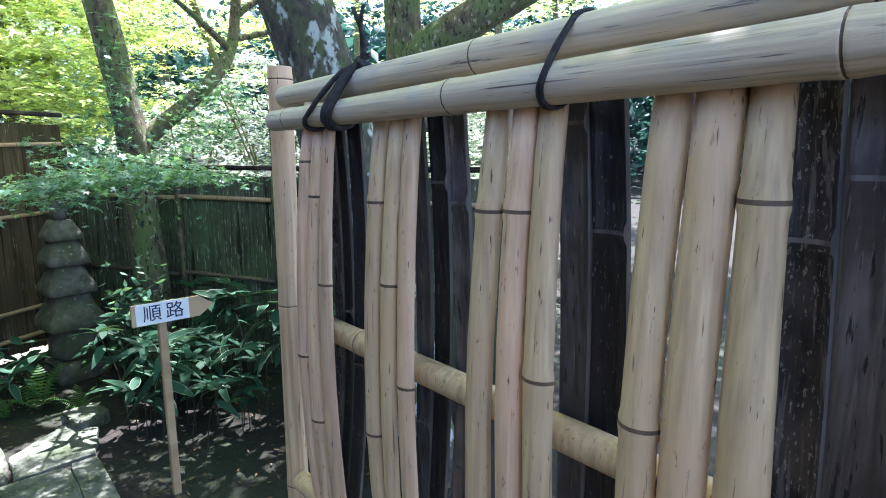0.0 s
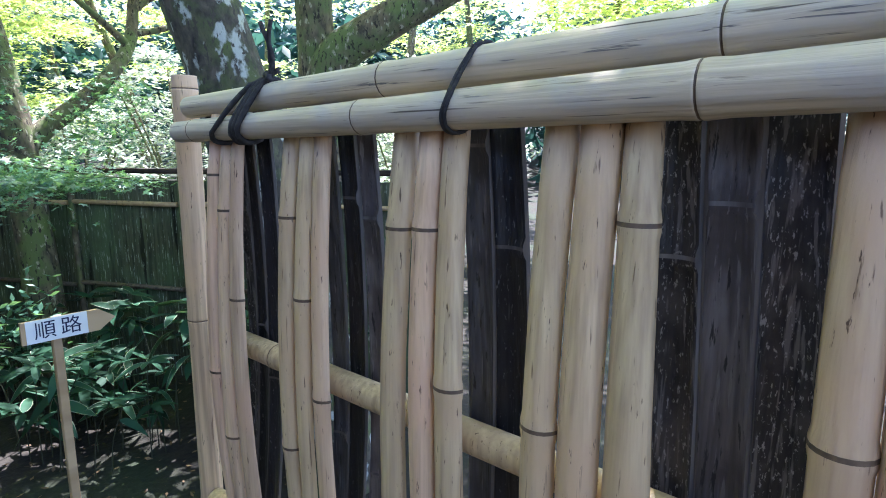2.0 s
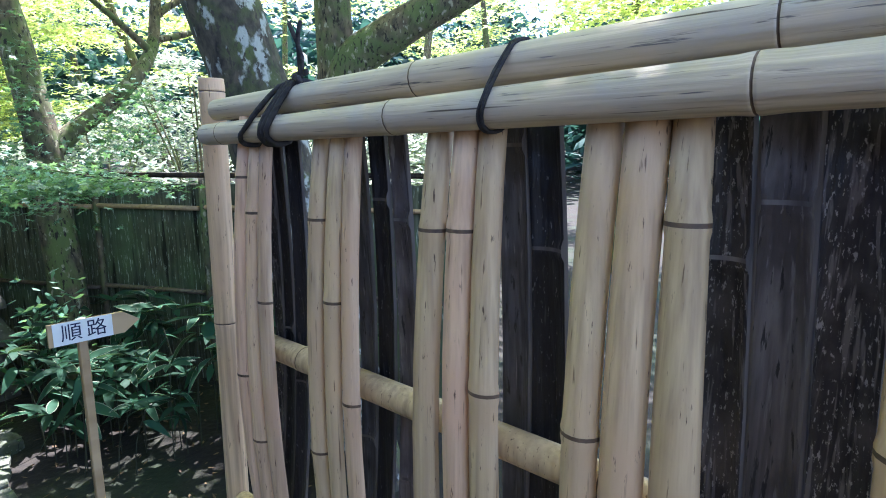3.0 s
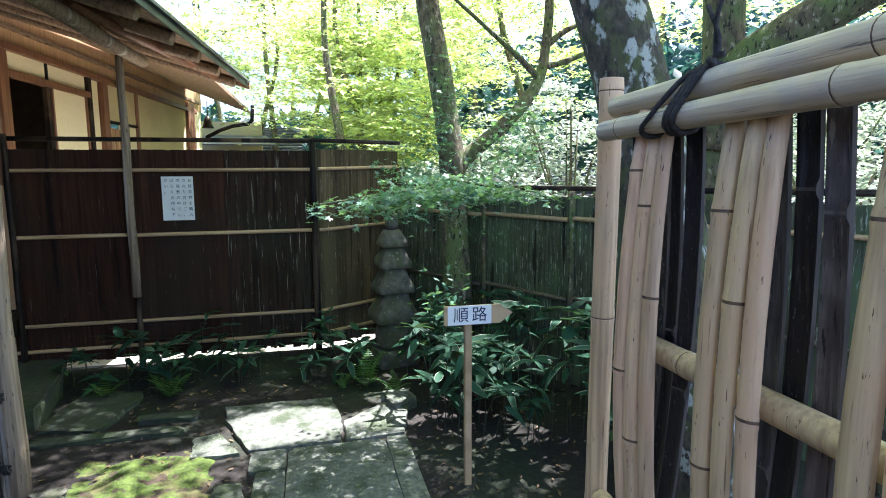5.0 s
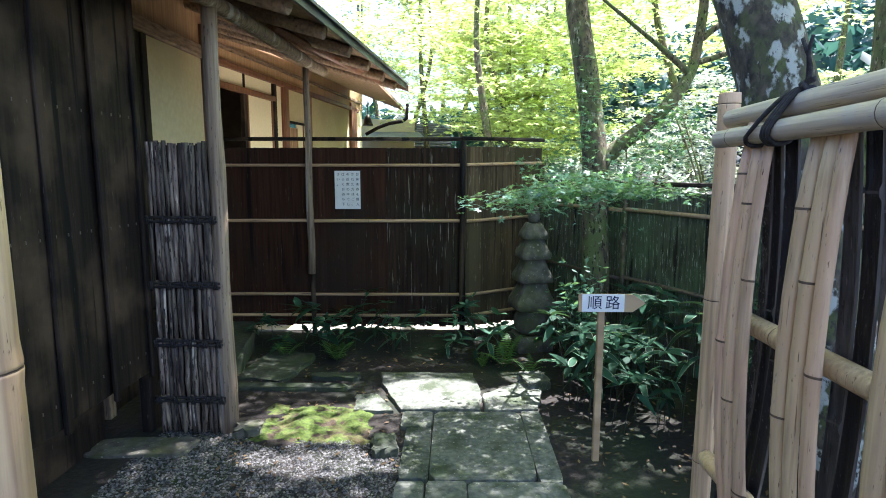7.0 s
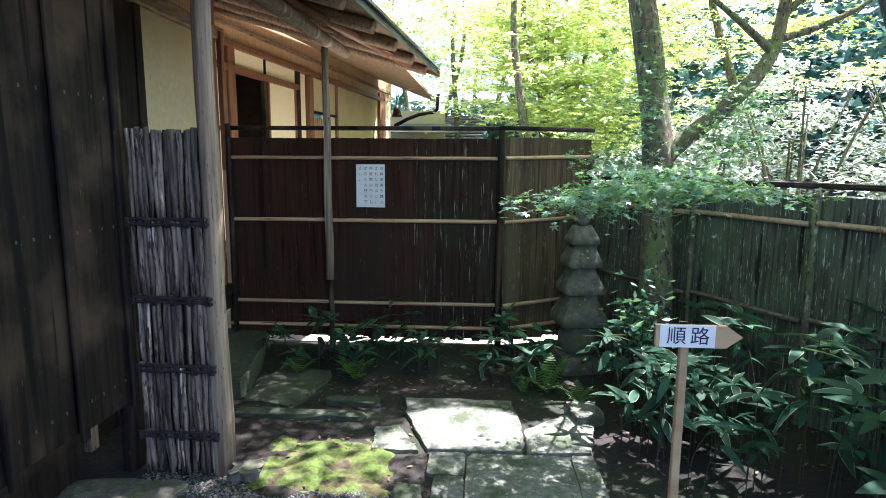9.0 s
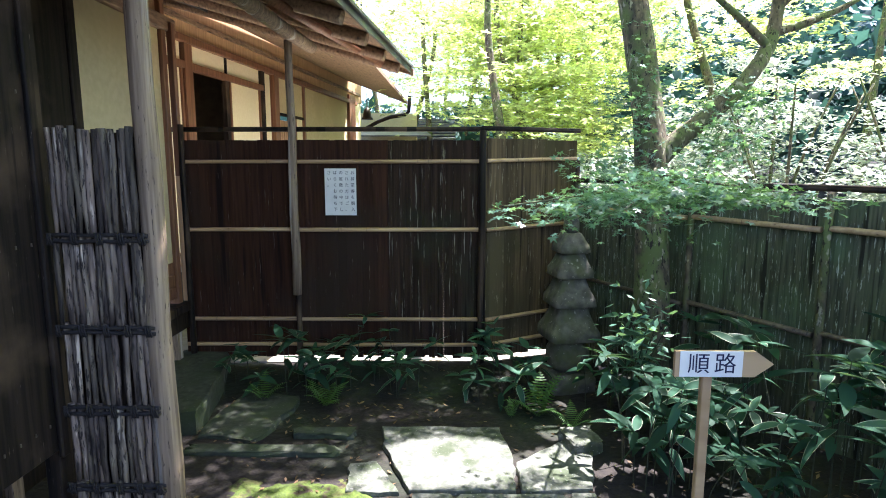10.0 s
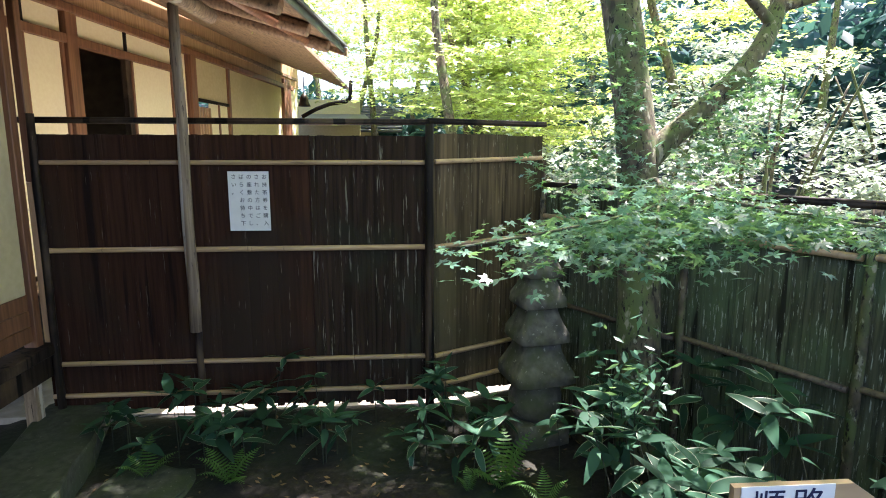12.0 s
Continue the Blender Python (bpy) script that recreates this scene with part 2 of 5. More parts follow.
M["white_paper"] = mat("white_notice_paper", (0.78, 0.78, 0.76), (0.72, 0.72, 0.70), 14, rough=0.8, bump=0.03)
M["ink"] = mat("black_ink", (0.012, 0.012, 0.022), rough=0.7, bump=0)
M["blue_ink"] = mat("blue_black_ink", (0.010, 0.016, 0.07), rough=0.7, bump=0)
M["sign_wood"] = mat("sign_timber", (0.48, 0.33, 0.18), (0.34, 0.22, 0.11), 9, (0.15, 1, 1), 0.6, 0.2, (0.16, 0.09, 0.04), 30, 0.7)
M["bronze"] = mat("dark_bronze", (0.06, 0.05, 0.035), rough=0.45, metal=0.8, bump=0.1)
M["iron"] = mat("rusty_iron_nail", (0.20, 0.17, 0.14), rough=0.5, metal=0.6, bump=0.1)
# Room plaster darkened to hold the shade behind the door gap.
M["shade"] = mat("shade_toned_plaster", (0.20, 0.16, 0.11), rough=0.9, bump=0.1)
# Light is put into two maple tones: pale lit crowns, darker shaded spray.
M["maple"] = leaf_mat("sun_toned_maple_leaf", (0.22, 0.30, 0.10), (0.72, 0.82, 0.27), 0.5, 0.42, 0.58)
M["maple_near"] = leaf_mat("shade_toned_maple_leaf", (0.10, 0.22, 0.14), (0.22, 0.40, 0.12), 0.35, 0.36, 0.35)
# The sun's white gloss on these green leaves is put into the pale colour.
M["bush"] = leaf_mat("sun_pale_glossy_leaf", (0.38, 0.44, 0.36), (0.46, 0.53, 0.34), 0.5, 0.30, 0.25, 0.9)
# Distance haze is put into the blue-green of the far leaves.
M["far_leaf"] = leaf_mat("hazed_far_leaf", (0.035, 0.095, 0.080), (0.05, 0.13, 0.09), 0.5, 0.6, 0.3)
M["sasa"] = leaf_mat("broad_bamboo_grass_leaf", (0.028, 0.078, 0.045), (0.09, 0.19, 0.06), 0.5, 0.6, 0.2, 0.14)
M["sasa_edge"] = leaf_mat("pale_leaf_edge", (0.26, 0.31, 0.20), (0.2, 0.25, 0.1), 0.2, 0.5, 0.25)
M["fern"] = leaf_mat("fern_leaf", (0.06, 0.15, 0.035), (0.18, 0.33, 0.05), 0.25, 0.5, 0.35)
M["dead_leaf"] = leaf_mat("fallen_leaf", (0.15, 0.095, 0.045), (0.2, 0.12, 0.05), 0.5, 0.7, 0.15)
M["stem"] = mat("green_stem", (0.035, 0.042, 0.02), (0.022, 0.027, 0.013), 20, rough=0.7, bump=0.1)


# ---------------- mesh helpers ----------------
def finish(bm, name, materials):
    me = bpy.data.meshes.new(name)
    bmesh.ops.recalc_face_normals(bm, faces=bm.faces)
    bm.to_mesh(me)
    bm.free()
    for m in materials if isinstance(materials, (list, tuple)) else [materials]:
        me.materials.append(m)
    return me


def smooth(me, on=True):
    me.polygons.foreach_set("use_smooth", [on] * len(me.polygons))
    return me


def thing(name, at, label, category, group="", kind="", rz=0):
    ob = new(name)
    ob.empty_display_size = 0.1
    ob.matrix_world = pose(*at, 0, 0, rz)
    return tagged(ob, label, category, group, kind)


def place_of(ob):
    own = ob.matrix_parent_inverse @ ob.matrix_basis
    return place_of(ob.parent) @ own if ob.parent else ob.matrix_basis.copy()


def part(name, data, materials, parent, label="", soft=False, m=None):
    """One mesh object under a thing or a part; data is a bmesh or a finished mesh, in the world's space."""
    me = finish(data, name, materials) if isinstance(data, bmesh.types.BMesh) else data
    if soft:
        smooth(me)
    ob = new(name, me)
    if parent:
        ob.parent = parent
        ob.matrix_parent_inverse = place_of(parent).inverted()
    if m is not None:
        ob.matrix_basis = m
    if label:
        ob["label"] = label
    return ob


def solo(name, data, materials, label, category, group="", kind="", soft=False, m=None):
    ob = part(name, data, materials, None, "", soft, m)
    return tagged(ob, label, category, group, kind)


def box(bm, lo, hi, bevel=0.004, mi=0, jitter=0.0):
    vs = [bm.verts.new([(lo, hi)[(i >> k) & 1][k] + random.uniform(-jitter, jitter) for k in range(3)]) for i in range(8)]
    fs = [bm.faces.new([vs[i] for i in q]) for q in ((0, 2, 3, 1), (4, 5, 7, 6), (0, 1, 5, 4), (2, 6, 7, 3), (0, 4, 6, 2), (1, 3, 7, 5))]
    for f in fs:
        f.material_index = mi
    if bevel:
        es = list({e for f in fs for e in f.edges})
        bmesh.ops.bevel(bm, geom=es, offset=bevel, segments=1, affect="EDGES")
    return vs


def tube(bm, pts, radii, seg=12, mis=None, cap=True, wob=0.0, flat=1.0):
    """A round bar along points, with a radius at each point and a material for each stretch."""
    pts = [Vector(p) for p in pts]
    d0 = (pts[-1] - pts[0]).normalized()
    ref = Vector((0, 0, 1)) if abs(d0.z) < 0.8 else Vector((0, 1, 0))
    rings = []
    for i, p in enumerate(pts):
        d = (pts[min(i + 1, len(pts) - 1)] - pts[max(i - 1, 0)]).normalized()
        u = d.cross(ref).normalized()
        v = u.cross(d)
        rings.append([bm.verts.new(p + (u * math.cos(a) + v * math.sin(a) * flat) * radii[i] * (1 + random.uniform(-wob, wob)))
                      for a in [2 * math.pi * k / seg for k in range(seg)]])
    for i in range(len(rings) - 1):
        for k in range(seg):
            f = bm.faces.new((rings[i][k], rings[i][(k + 1) % seg], rings[i + 1][(k + 1) % seg], rings[i + 1][k]))
            f.smooth = True
            if mis:
                f.material_index = mis[i]
    if cap:
        for r in (rings[0], rings[-1]):
            f = bm.faces.new(r)
            if mis:
                f.material_index = mis[0]
    return rings


def bamboo(p0, p1, r, nodes, seg=16, taper=0.0, bow=0.0):
    """A bamboo pole from p0 to p1 with swollen, dark-ringed nodes at the given shares of its length."""
    bm = bmesh.new()
    p0, p1 = Vector(p0), Vector(p1)
    stops = [(0, 1.0, 0), (0.002, 1.0, 0)]
    length = (p1 - p0).length
    e = 0.006 / length
    for s in sorted(nodes):
        stops += [(s - 3 * e, 1.0, 0), (s - 0.7 * e, 1.05, 0), (s - 0.2 * e, 1.045, 1), (s, 0.975, 1), (s + 0.2 * e, 1.045, 0), (s + 0.8 * e, 1.05, 0), (s + 4 * e, 0.99, 0)]
    stops.append((1, 1.0, 0))
    side = (p1 - p0).cross(Vector((1, 0, 0)) if abs((p1 - p0).x) < 0.5 * length else Vector((0, 0, 1))).normalized()
    pts = [p0.lerp(p1, s) + side * bow * math.sin(math.pi * s) for s, _, _ in stops]
    tube(bm, pts, [r * k * (1 - taper * s) for s, k, _ in stops], seg, [m for _, _, m in stops])
    return bm


def weave(z, top, mid, low):
    """Depth of a slat that is woven over and under the cross rails: at the top rail, the upper and the lower cross rail."""
    a, b, c = 1.80, 1.338, 0.885
    return top * (z - b) * (z - c) / ((a - b) * (a - c)) + mid * (z - a) * (z - c) / ((b - a) * (b - c)) + low * (z - a) * (z - b) / ((c - a) * (c - b))


def half_bamboo(y_top, y_bot, z0, z1, depth, w_top, w_bot, nodes, out=-1, arc=2.3, wall=0.006, rim=0):
    """A split bamboo slat, standing: its back curves to out * x, its middle line bends with depth; y and width are given at 1.8 and 1.1 m."""
    bm = bmesh.new()
    zs = [(z1, 0)]
    for zn in sorted(nodes, reverse=True):
        zs += [(zn + 0.016, 0), (zn + 0.006, 2), (zn + 0.0024, 1), (zn - 0.0024, 1), (zn - 0.006, 2), (zn - 0.014, 0)]
    extra = [z1 - (z1 - z0) * k / 14 for k in range(1, 14)]
    zs += [(z, 0) for z in extra if all(abs(z - q[0]) > 0.03 for q in zs)] + [(z0, 0)]
    zs.sort(reverse=True)
    seg, rings = 8, []
    ph = random.uniform(0, 6)
    for z, nd in zs:
        s = (1.8 - z) / 0.7
        x = weave(max(z, 0.75), *depth)
        yc = y_top + (y_bot - y_top) * s + 0.0012 * math.sin(5 * s + ph)
        w = (w_top + (w_bot - w_top) * min(s, 1.3)) * (1.045 if nd and out < 0 else 1.0)
        rad = w / (2 * math.sin(arc / 2))
        ring = []
        for rr in (rad * (1.03 if nd and out < 0 else 1), rad - wall * (1.7 if nd and out > 0 else 1.0)):
            ring.append([bm.verts.new((x + out * (rr * math.cos(a) - rad * math.cos(arc / 2)), yc + rr * math.sin(a), z))
                         for a in [-arc / 2 + arc * k / seg for k in range(seg + 1)]])
        rings.append((ring, nd))
    for (a, na), (b, nb) in zip(rings, rings[1:]):
        for k in range(seg):
            for side in (0, 1):
                f = bm.faces.new((a[side][k], a[side][k + 1], b[side][k + 1], b[side][k]))
                f.smooth = True
                f.material_index = 1 if na == 1 and nb == 1 else 0
        for k in (0, seg):
            bm.faces.new((a[0][k], a[1][k], b[1][k], b[0][k])).material_index = rim
    for r, _ in (rings[0], rings[-1]):
        for k in range(seg):
            bm.faces.new((r[0][k], r[0][k + 1], r[1][k + 1], r[1][k])).material_index = rim
    return bm


def rough_stone(cx, cy, z0, z1, outline, lump=0.01, bevel=0.02):
    """A flat-topped stone with a many-sided outline of (x, y) corners round its centre."""
    bm = bmesh.new()
    n = len(outline)
    s = min(0.05, bevel * 2.2)
    levels = [(z0, 1.03), (z1 - bevel, 1.0), (z1 - bevel * 0.3, 1.0 - s * 0.3), (z1, 1.0 - s)]
    rings = [[bm.verts.new((cx + x * k + random.uniform(-lump, lump), cy + y * k + random.uniform(-lump, lump), z)) for x, y in outline] for z, k in levels]
    for a, b in zip(rings, rings[1:]):
        for i in range(n):
            bm.faces.new((a[i], a[(i + 1) % n], b[(i + 1) % n], b[i]))
    bm.faces.new(rings[-1])
    bm.faces.new(list(reversed(rings[0])))
    return bm


def quad_outline(w, d, k=5, round_=0.12):
    """The outline of a rough oblong, k points a side."""
    pts = []
    for sx, sy, ex, ey in ((-1, -1, 1, -1), (1, -1, 1, 1), (1, 1, -1, 1), (-1, 1, -1, -1)):
        for i in range(k):
            s = (i + 0.5) / k
            x, y = sx + (ex - sx) * s, sy + (ey - sy) * s
            q = max(1.0, (abs(x) ** 14 + abs(y) ** 14) ** (1 / 14))
            pts.append((x / q * w / 2 * (1 - round_ * random.random() * 0.4), y / q * d / 2 * (1 - round_ * random.random() * 0.4)))
    return pts


# ---------------- ground ----------------
def ground_height(x, y):
    h = 0.012 * noise.noise((x * 1.7, y * 1.7, 0)) + 0.006 * noise.noise((x * 6, y * 6, 3))
    h += 0.10 * max(0.0, min(1.0, (x - 1.25) / 0.9)) * max(0.0, min(1.0, (y - 2.3) / 0.8)) * (1 if y < 12 else 0)
    if -2.3 < x < 1.2:                     # low bank of earth along the fence
        h += (0.048 if x < -0.95 else 0.094) * math.exp(-((y - 5.14 - 0.35 * max(0.0, x - 0.3)) / 0.24) ** 2)
    far = math.hypot(x, y - 3)
    if far > 14:
        h += 0.10 * (far - 14) * max(0.0, min(1.0, (y - 8) / 10)) if far < 60 else 4.6 * max(0.0, min(1.0, (y - 8) / 10))
    return GZ + h


def build_ground():
    xs = sorted({*np.round(np.arange(-4, 5.01, 0.09), 3).tolist(), *np.round(np.arange(-60, 61, 2.5), 3).tolist(), -3000, -400, -150, 150, 400, 3000})
    ys = sorted({*np.round(np.arange(-1, 8.01, 0.09), 3).tolist(), *np.round(np.arange(-60, 81, 2.5), 3).tolist(), -3000, -400, -150, 150, 400, 3000})
    verts = [(x, y, ground_height(x, y)) for y in ys for x in xs]
    w = len(xs)
    faces = [(j * w + i, j * w + i + 1, (j + 1) * w + i + 1, (j + 1) * w + i) for j in range(len(ys) - 1) for i in range(w - 1)]
    me = bpy.data.meshes.new("ground")
    me.from_pydata(verts, [], faces)
    me.materials.append(M["soil"])
    smooth(me)
    return solo("ground", me, None, "dark moist garden soil with moss and fallen leaves", "ground", kind="structure")


ground = build_ground()

# sunlit open ground beyond the garden fence
bm = bmesh.new()
box(bm, (-14, 5.30, GZ - 0.02), (0.9, 13, GZ + 0.045), 0)
yard = solo("yard", bm, mat("pale_trodden_earth", (0.52, 0.47, 0.38), (0.40, 0.35, 0.27), 12, rough=0.95, bump=0.4), "pale trodden earth of the yard beyond the fence", "ground", kind="structure")


# ---------------- bamboo gate leaf ----------------
gate = thing("bamboo_gate", (0.86, 0.42, GZ), "open gate of pale and black split bamboo with rope ties", "gate")
part("gate_post", bamboo((0.868, 1.440, GZ), (0.862, 1.402, 1.885), 0.0255, (0.17, 0.45, 0.705, 0.985)), [M["tan"], M["node"]], gate, "round pale bamboo end post")
part("gate_post", bamboo((0.865, -0.62, GZ), (0.862, -0.62, 1.905), 0.030, (0.2, 0.45, 0.7, 0.97)), [M["tan"], M["node"]], gate)
part("top_rail", bamboo((0.815, 1.340, 1.768), (0.808, -0.70, 1.812), 0.0205, (0.035, 0.268, 0.485, 0.80), taper=-0.5), [M["rail"], M["node"]], gate, "weathered bamboo top rail")
part("cap_rail", bamboo((0.843, 1.345, 1.817), (0.843, -0.66, 1.864), 0.0215, (0.285, 0.50, 0.75), taper=-0.4), [M["rail"], M["node"]], gate, "weathered bamboo cap rail")
for z, sh, end in ((1.346, 0.08, 1.25), (0.925, 0.1, 1.392), (0.42, 0.2, 1.392)):
    part("cross_rail", bamboo((0.860, end, z), (0.858, -0.6, z), 0.0235, (sh, sh + 0.33, sh + 0.62)), [M["tan"], M["node"]], gate, "pale bamboo cross rail")

# split slats: place along the gate and width at 1.8 m and at 1.1 m, heights of the nodes
PALE = [(1.2285, 1.2152, 0.036, 0.044, (1.688, 1.307, 0.82)), (1.1863, 1.1833, 0.036, 0.044, (1.624, 1.18, 0.66)), (1.1527, 1.1382, 0.034, 0.043, (1.463, 0.98)),
        (0.9865, 0.9817, 0.038, 0.038, (1.627, 1.231, 0.77)), (0.9408, 0.9432, 0.039, 0.037, (1.499, 1.02)), (0.9090, 0.8936, 0.036, 0.038, (1.341, 0.88)),
        (0.7314, 0.7290, 0.0425, 0.047, (1.633, 1.13, 0.64)), (0.6863, 0.6739, 0.042, 0.044, (1.636, 1.16, 0.7)), (0.6450, 0.6292, 0.040, 0.048, (1.436, 0.93)),
        (0.5007, 0.4939, 0.042, 0.045, (1.430, 0.92)), (0.4555, 0.4449, 0.048, 0.050, (1.22, 0.78)), (0.4130, 0.3839, 0.038, 0.060, (1.666, 1.18, 0.7)),
        (0.2250, 0.2175, 0.045, 0.047, (1.501, 1.02)), (0.178, 0.170, 0.046, 0.046, (1.60, 1.1)), (0.132, 0.124, 0.044, 0.046, (1.38, 0.9)),
        (-0.04, -0.04, 0.045, 0.046, (1.55, 1.05)), (-0.087, -0.085, 0.045, 0.046, (1.42, 0.93)), (-0.134, -0.13, 0.045, 0.046, (1.6, 1.1))]
for k, (yt, yb, wt_, wb, nodes) in enumerate(PALE):
    part("pale_slat", half_bamboo(yt, yb, 0.24 + 0.03 * (k % 3), 1.80 - 0.004 * (k % 2), (0.842, 0.802 + 0.003 * (k % 3), 0.834), wt_, wb, nodes, arc=2.7, wall=0.004), [M["tan"], M["node"]], gate)
DARK = [(1.275, 1.330, 0.050, 0.05, (1.5,), 0), (1.1964, 1.2710, 0.039, 0.036, (1.617, 1.1), 2), (1.1541, 1.2321, 0.032, 0.042, (1.38,), 0), (1.1105, 1.1893, 0.050, 0.050, (1.27,), 0),
        (0.9310, 0.9738, 0.043, 0.048, (1.22,), 1), (0.8828, 0.9282, 0.044, 0.047, (1.66, 1.05), 0), (0.8343, 0.8729, 0.042, 0.050, (1.631, 1.174), 3),
        (0.6374, 0.6492, 0.050, 0.047, (1.742, 1.2), 1), (0.5863, 0.5977, 0.051, 0.061, (1.614, 1.1), 0),
        (0.3854, 0.3762, 0.050, 0.049, (1.628, 1.1), 2), (0.3331, 0.3248, 0.052, 0.056, (1.687, 1.15), 3), (0.2812, 0.2700, 0.060, 0.055, (1.3,), 2),
        (0.08, 0.08, 0.053, 0.053, (1.5,), 0), (0.026, 0.026, 0.053, 0.053, (1.6,), 1), (-0.20, -0.20, 0.053, 0.053, (1.4,), 0), (-0.255, -0.255, 0.053, 0.053, (1.6,), 2)]
DARK_LOOK = (("black", "smoke-blackened split bamboo slat"), ("grey_slat", "grey weathered split bamboo slat"), ("mottled", "mottled dark split bamboo slat"), ("brown_slat", "brown-grey weathered split bamboo slat"))
for k, (yt, yb, wt_, wb, nodes, tone) in enumerate(DARK):
    name, label = DARK_LOOK[tone]
    part("black_slat", half_bamboo(yt, yb, 0.22 + 0.02 * (k % 3), 1.815 - 0.01 * (k % 3), (0.852 + 0.004 * (k % 2), 0.897, 0.888), wt_, wb, nodes, out=1, arc=1.5, wall=0.005, rim=1), [M[name], M["slat_rim"]], gate, label)


def coil(bm, y, turns, tilt, rope=0.0036):
    """Turns of rope drawn tight round the pair of rails at y."""
    s = (1.34 - y) / 2.04
    a, b = Vector((0.8135, 1.768 + 0.044 * s)), Vector((0.843, 1.817 + 0.047 * s))
    u = (b - a).normalized()
    v = Vector((-u.y, u.x))
    r = 0.0215 * (1 + 0.46 * s) + rope * 0.9
    pts = []
    n = int(28 * turns)
    for i in range(n + 1):
        q = 2 * math.pi * i / 28
        c, w = math.cos(q), math.sin(q)
        p = (a + b) / 2 + u * ((b - a).length / 2 * max(-1, min(1, 2.2 * c)) + r * c) + v * r * w
        pts.append((p.x, y + tilt * c + 2.1 * rope * i / 28, p.y))
    tube(bm, pts, [rope] * len(pts), 7, wob=0.18)


def gate_rope(y, turns, tail, tilt=0.0, rope=0.0036):
    bm = bmesh.new()
    coil(bm, y, turns, tilt, rope)
    if tail:
        top = Vector((0.838, y - 0.012, 1.852))
        for s, lean in ((-1, 0.012), (1, -0.010)):
            pts = [top] + [top + Vector((0.004 * math.sin(k), lean * k * 0.3 + s * 0.011 * math.sin(k * 0.62), 0.018 * k)) for k in range(1, 6)]
            tube(bm, pts, [0.0038] * len(pts), 6, wob=0.15)
        knot = [top + Vector((0.009 * math.cos(k), 0.010 * math.sin(1.7 * k), 0.004 * k - 0.012)) for k in range(8)]
        tube(bm, knot, [0.0055] * 8, 6, wob=0.2)
    return bm


part("rope_tie", gate_rope(1.060, 3.0, True, -0.016, 0.0048), M["rope"], gate, "black palm rope tie with looped ends")
part("rope_tie", gate_rope(1.115, 1.05, False, -0.055, 0.0045), M["rope"], gate, "black palm rope tie")
part("rope_tie", gate_rope(0.615, 2.1, False, -0.012, 0.0024), M["rope"], gate, "black palm rope tie")
part("rope_tie", gate_rope(0.185, 3.2, False, 0.0), M["rope"], gate, "black palm rope tie")

# the other leaf of the gate, on the far side of the gap
gate2 = thing("bamboo_gate", (-0.28, 0.30, GZ), "second open gate leaf of pale split bamboo beside the opening", "gate")
part("gate_post", bamboo((-0.248, 0.43, GZ), (-0.250, 0.42, 1.88), 0.027, (0.2, 0.5, 0.795)), [M["tan"], M["node"]], gate2)
part("gate_post", bamboo((-1.15, -0.55, GZ), (-1.15, -0.55, 1.88), 0.027, (0.2, 0.5, 0.78)), [M["tan"], M["node"]], gate2)
for z in (1.80, 1.30, 0.80, 0.35):
    part("cross_rail", bamboo((-0.262, 0.405, z), (-1.15, -0.55, z), 0.024, (0.2, 0.55, 0.85)), [M["tan"], M["node"]], gate2)
for k in range(15):
    s = 0.08 + k * 0.06
    x, y = -0.29 - 0.86 * s / 1.0, 0.36 - 0.91 * s
    part("pale_slat", bamboo((x, y, 0.2), (x, y, 1.82), 0.02, (0.3 + 0.05 * (k % 4), 0.7 + 0.04 * (k % 3)), 10), [M["tan" if k % 6 < 3 else "black"], M["node"]], gate2)


# ---------------- garden fences of cedar bark ----------------
def bark_panel(a, b, z0, z1, slat=0.026, thick=0.02):
    """Upright strips of bark from a to b in plan, each with its own width, depth and foot."""
    ax, ay = a
    bx, by = b
    length = math.hypot(bx - ax, by - ay)
    dx, dy = (bx - ax) / length, (by - ay) / length
    nx, ny = dy, -dx
    verts, faces, s = [], [], 0.0
    while s < length - 0.004:
        w = min(slat * random.choice((0.35, 0.6, 1.0, 1.6, 2.6)), length - s)
        d = random.uniform(0, 0.0028)
        top, foot = z1 + random.uniform(-0.003, 0.002), z0 + random.uniform(-0.012, 0.012)
        tw = random.uniform(-0.0015, 0.0015)
        o = len(verts)
        for z in (foot, (foot + top) / 2, top):
            for q, dep in ((s + 0.0004, d + tw), (s + w * 0.5, d + 0.001), (s + w - 0.0004, d - tw), (s + w, -thick), (s, -thick)):
                q2 = q + random.uniform(-0.0004, 0.0004)
                verts.append((ax + dx * q2 + nx * dep, ay + dy * q2 + ny * dep, z))
        for r in (0, 5):
            for k in range(5):
                faces.append((o + r + k, o + r + (k + 1) % 5, o + r + 5 + (k + 1) % 5, o + r + 5 + k))
        faces.append((o + 10, o + 11, o + 12, o + 13, o + 14))
        faces.append((o + 4, o + 3, o + 2, o + 1, o))
        s += w
    me = bpy.data.meshes.new("bark_panel")
    me.from_pydata(verts, [], faces)
    return me


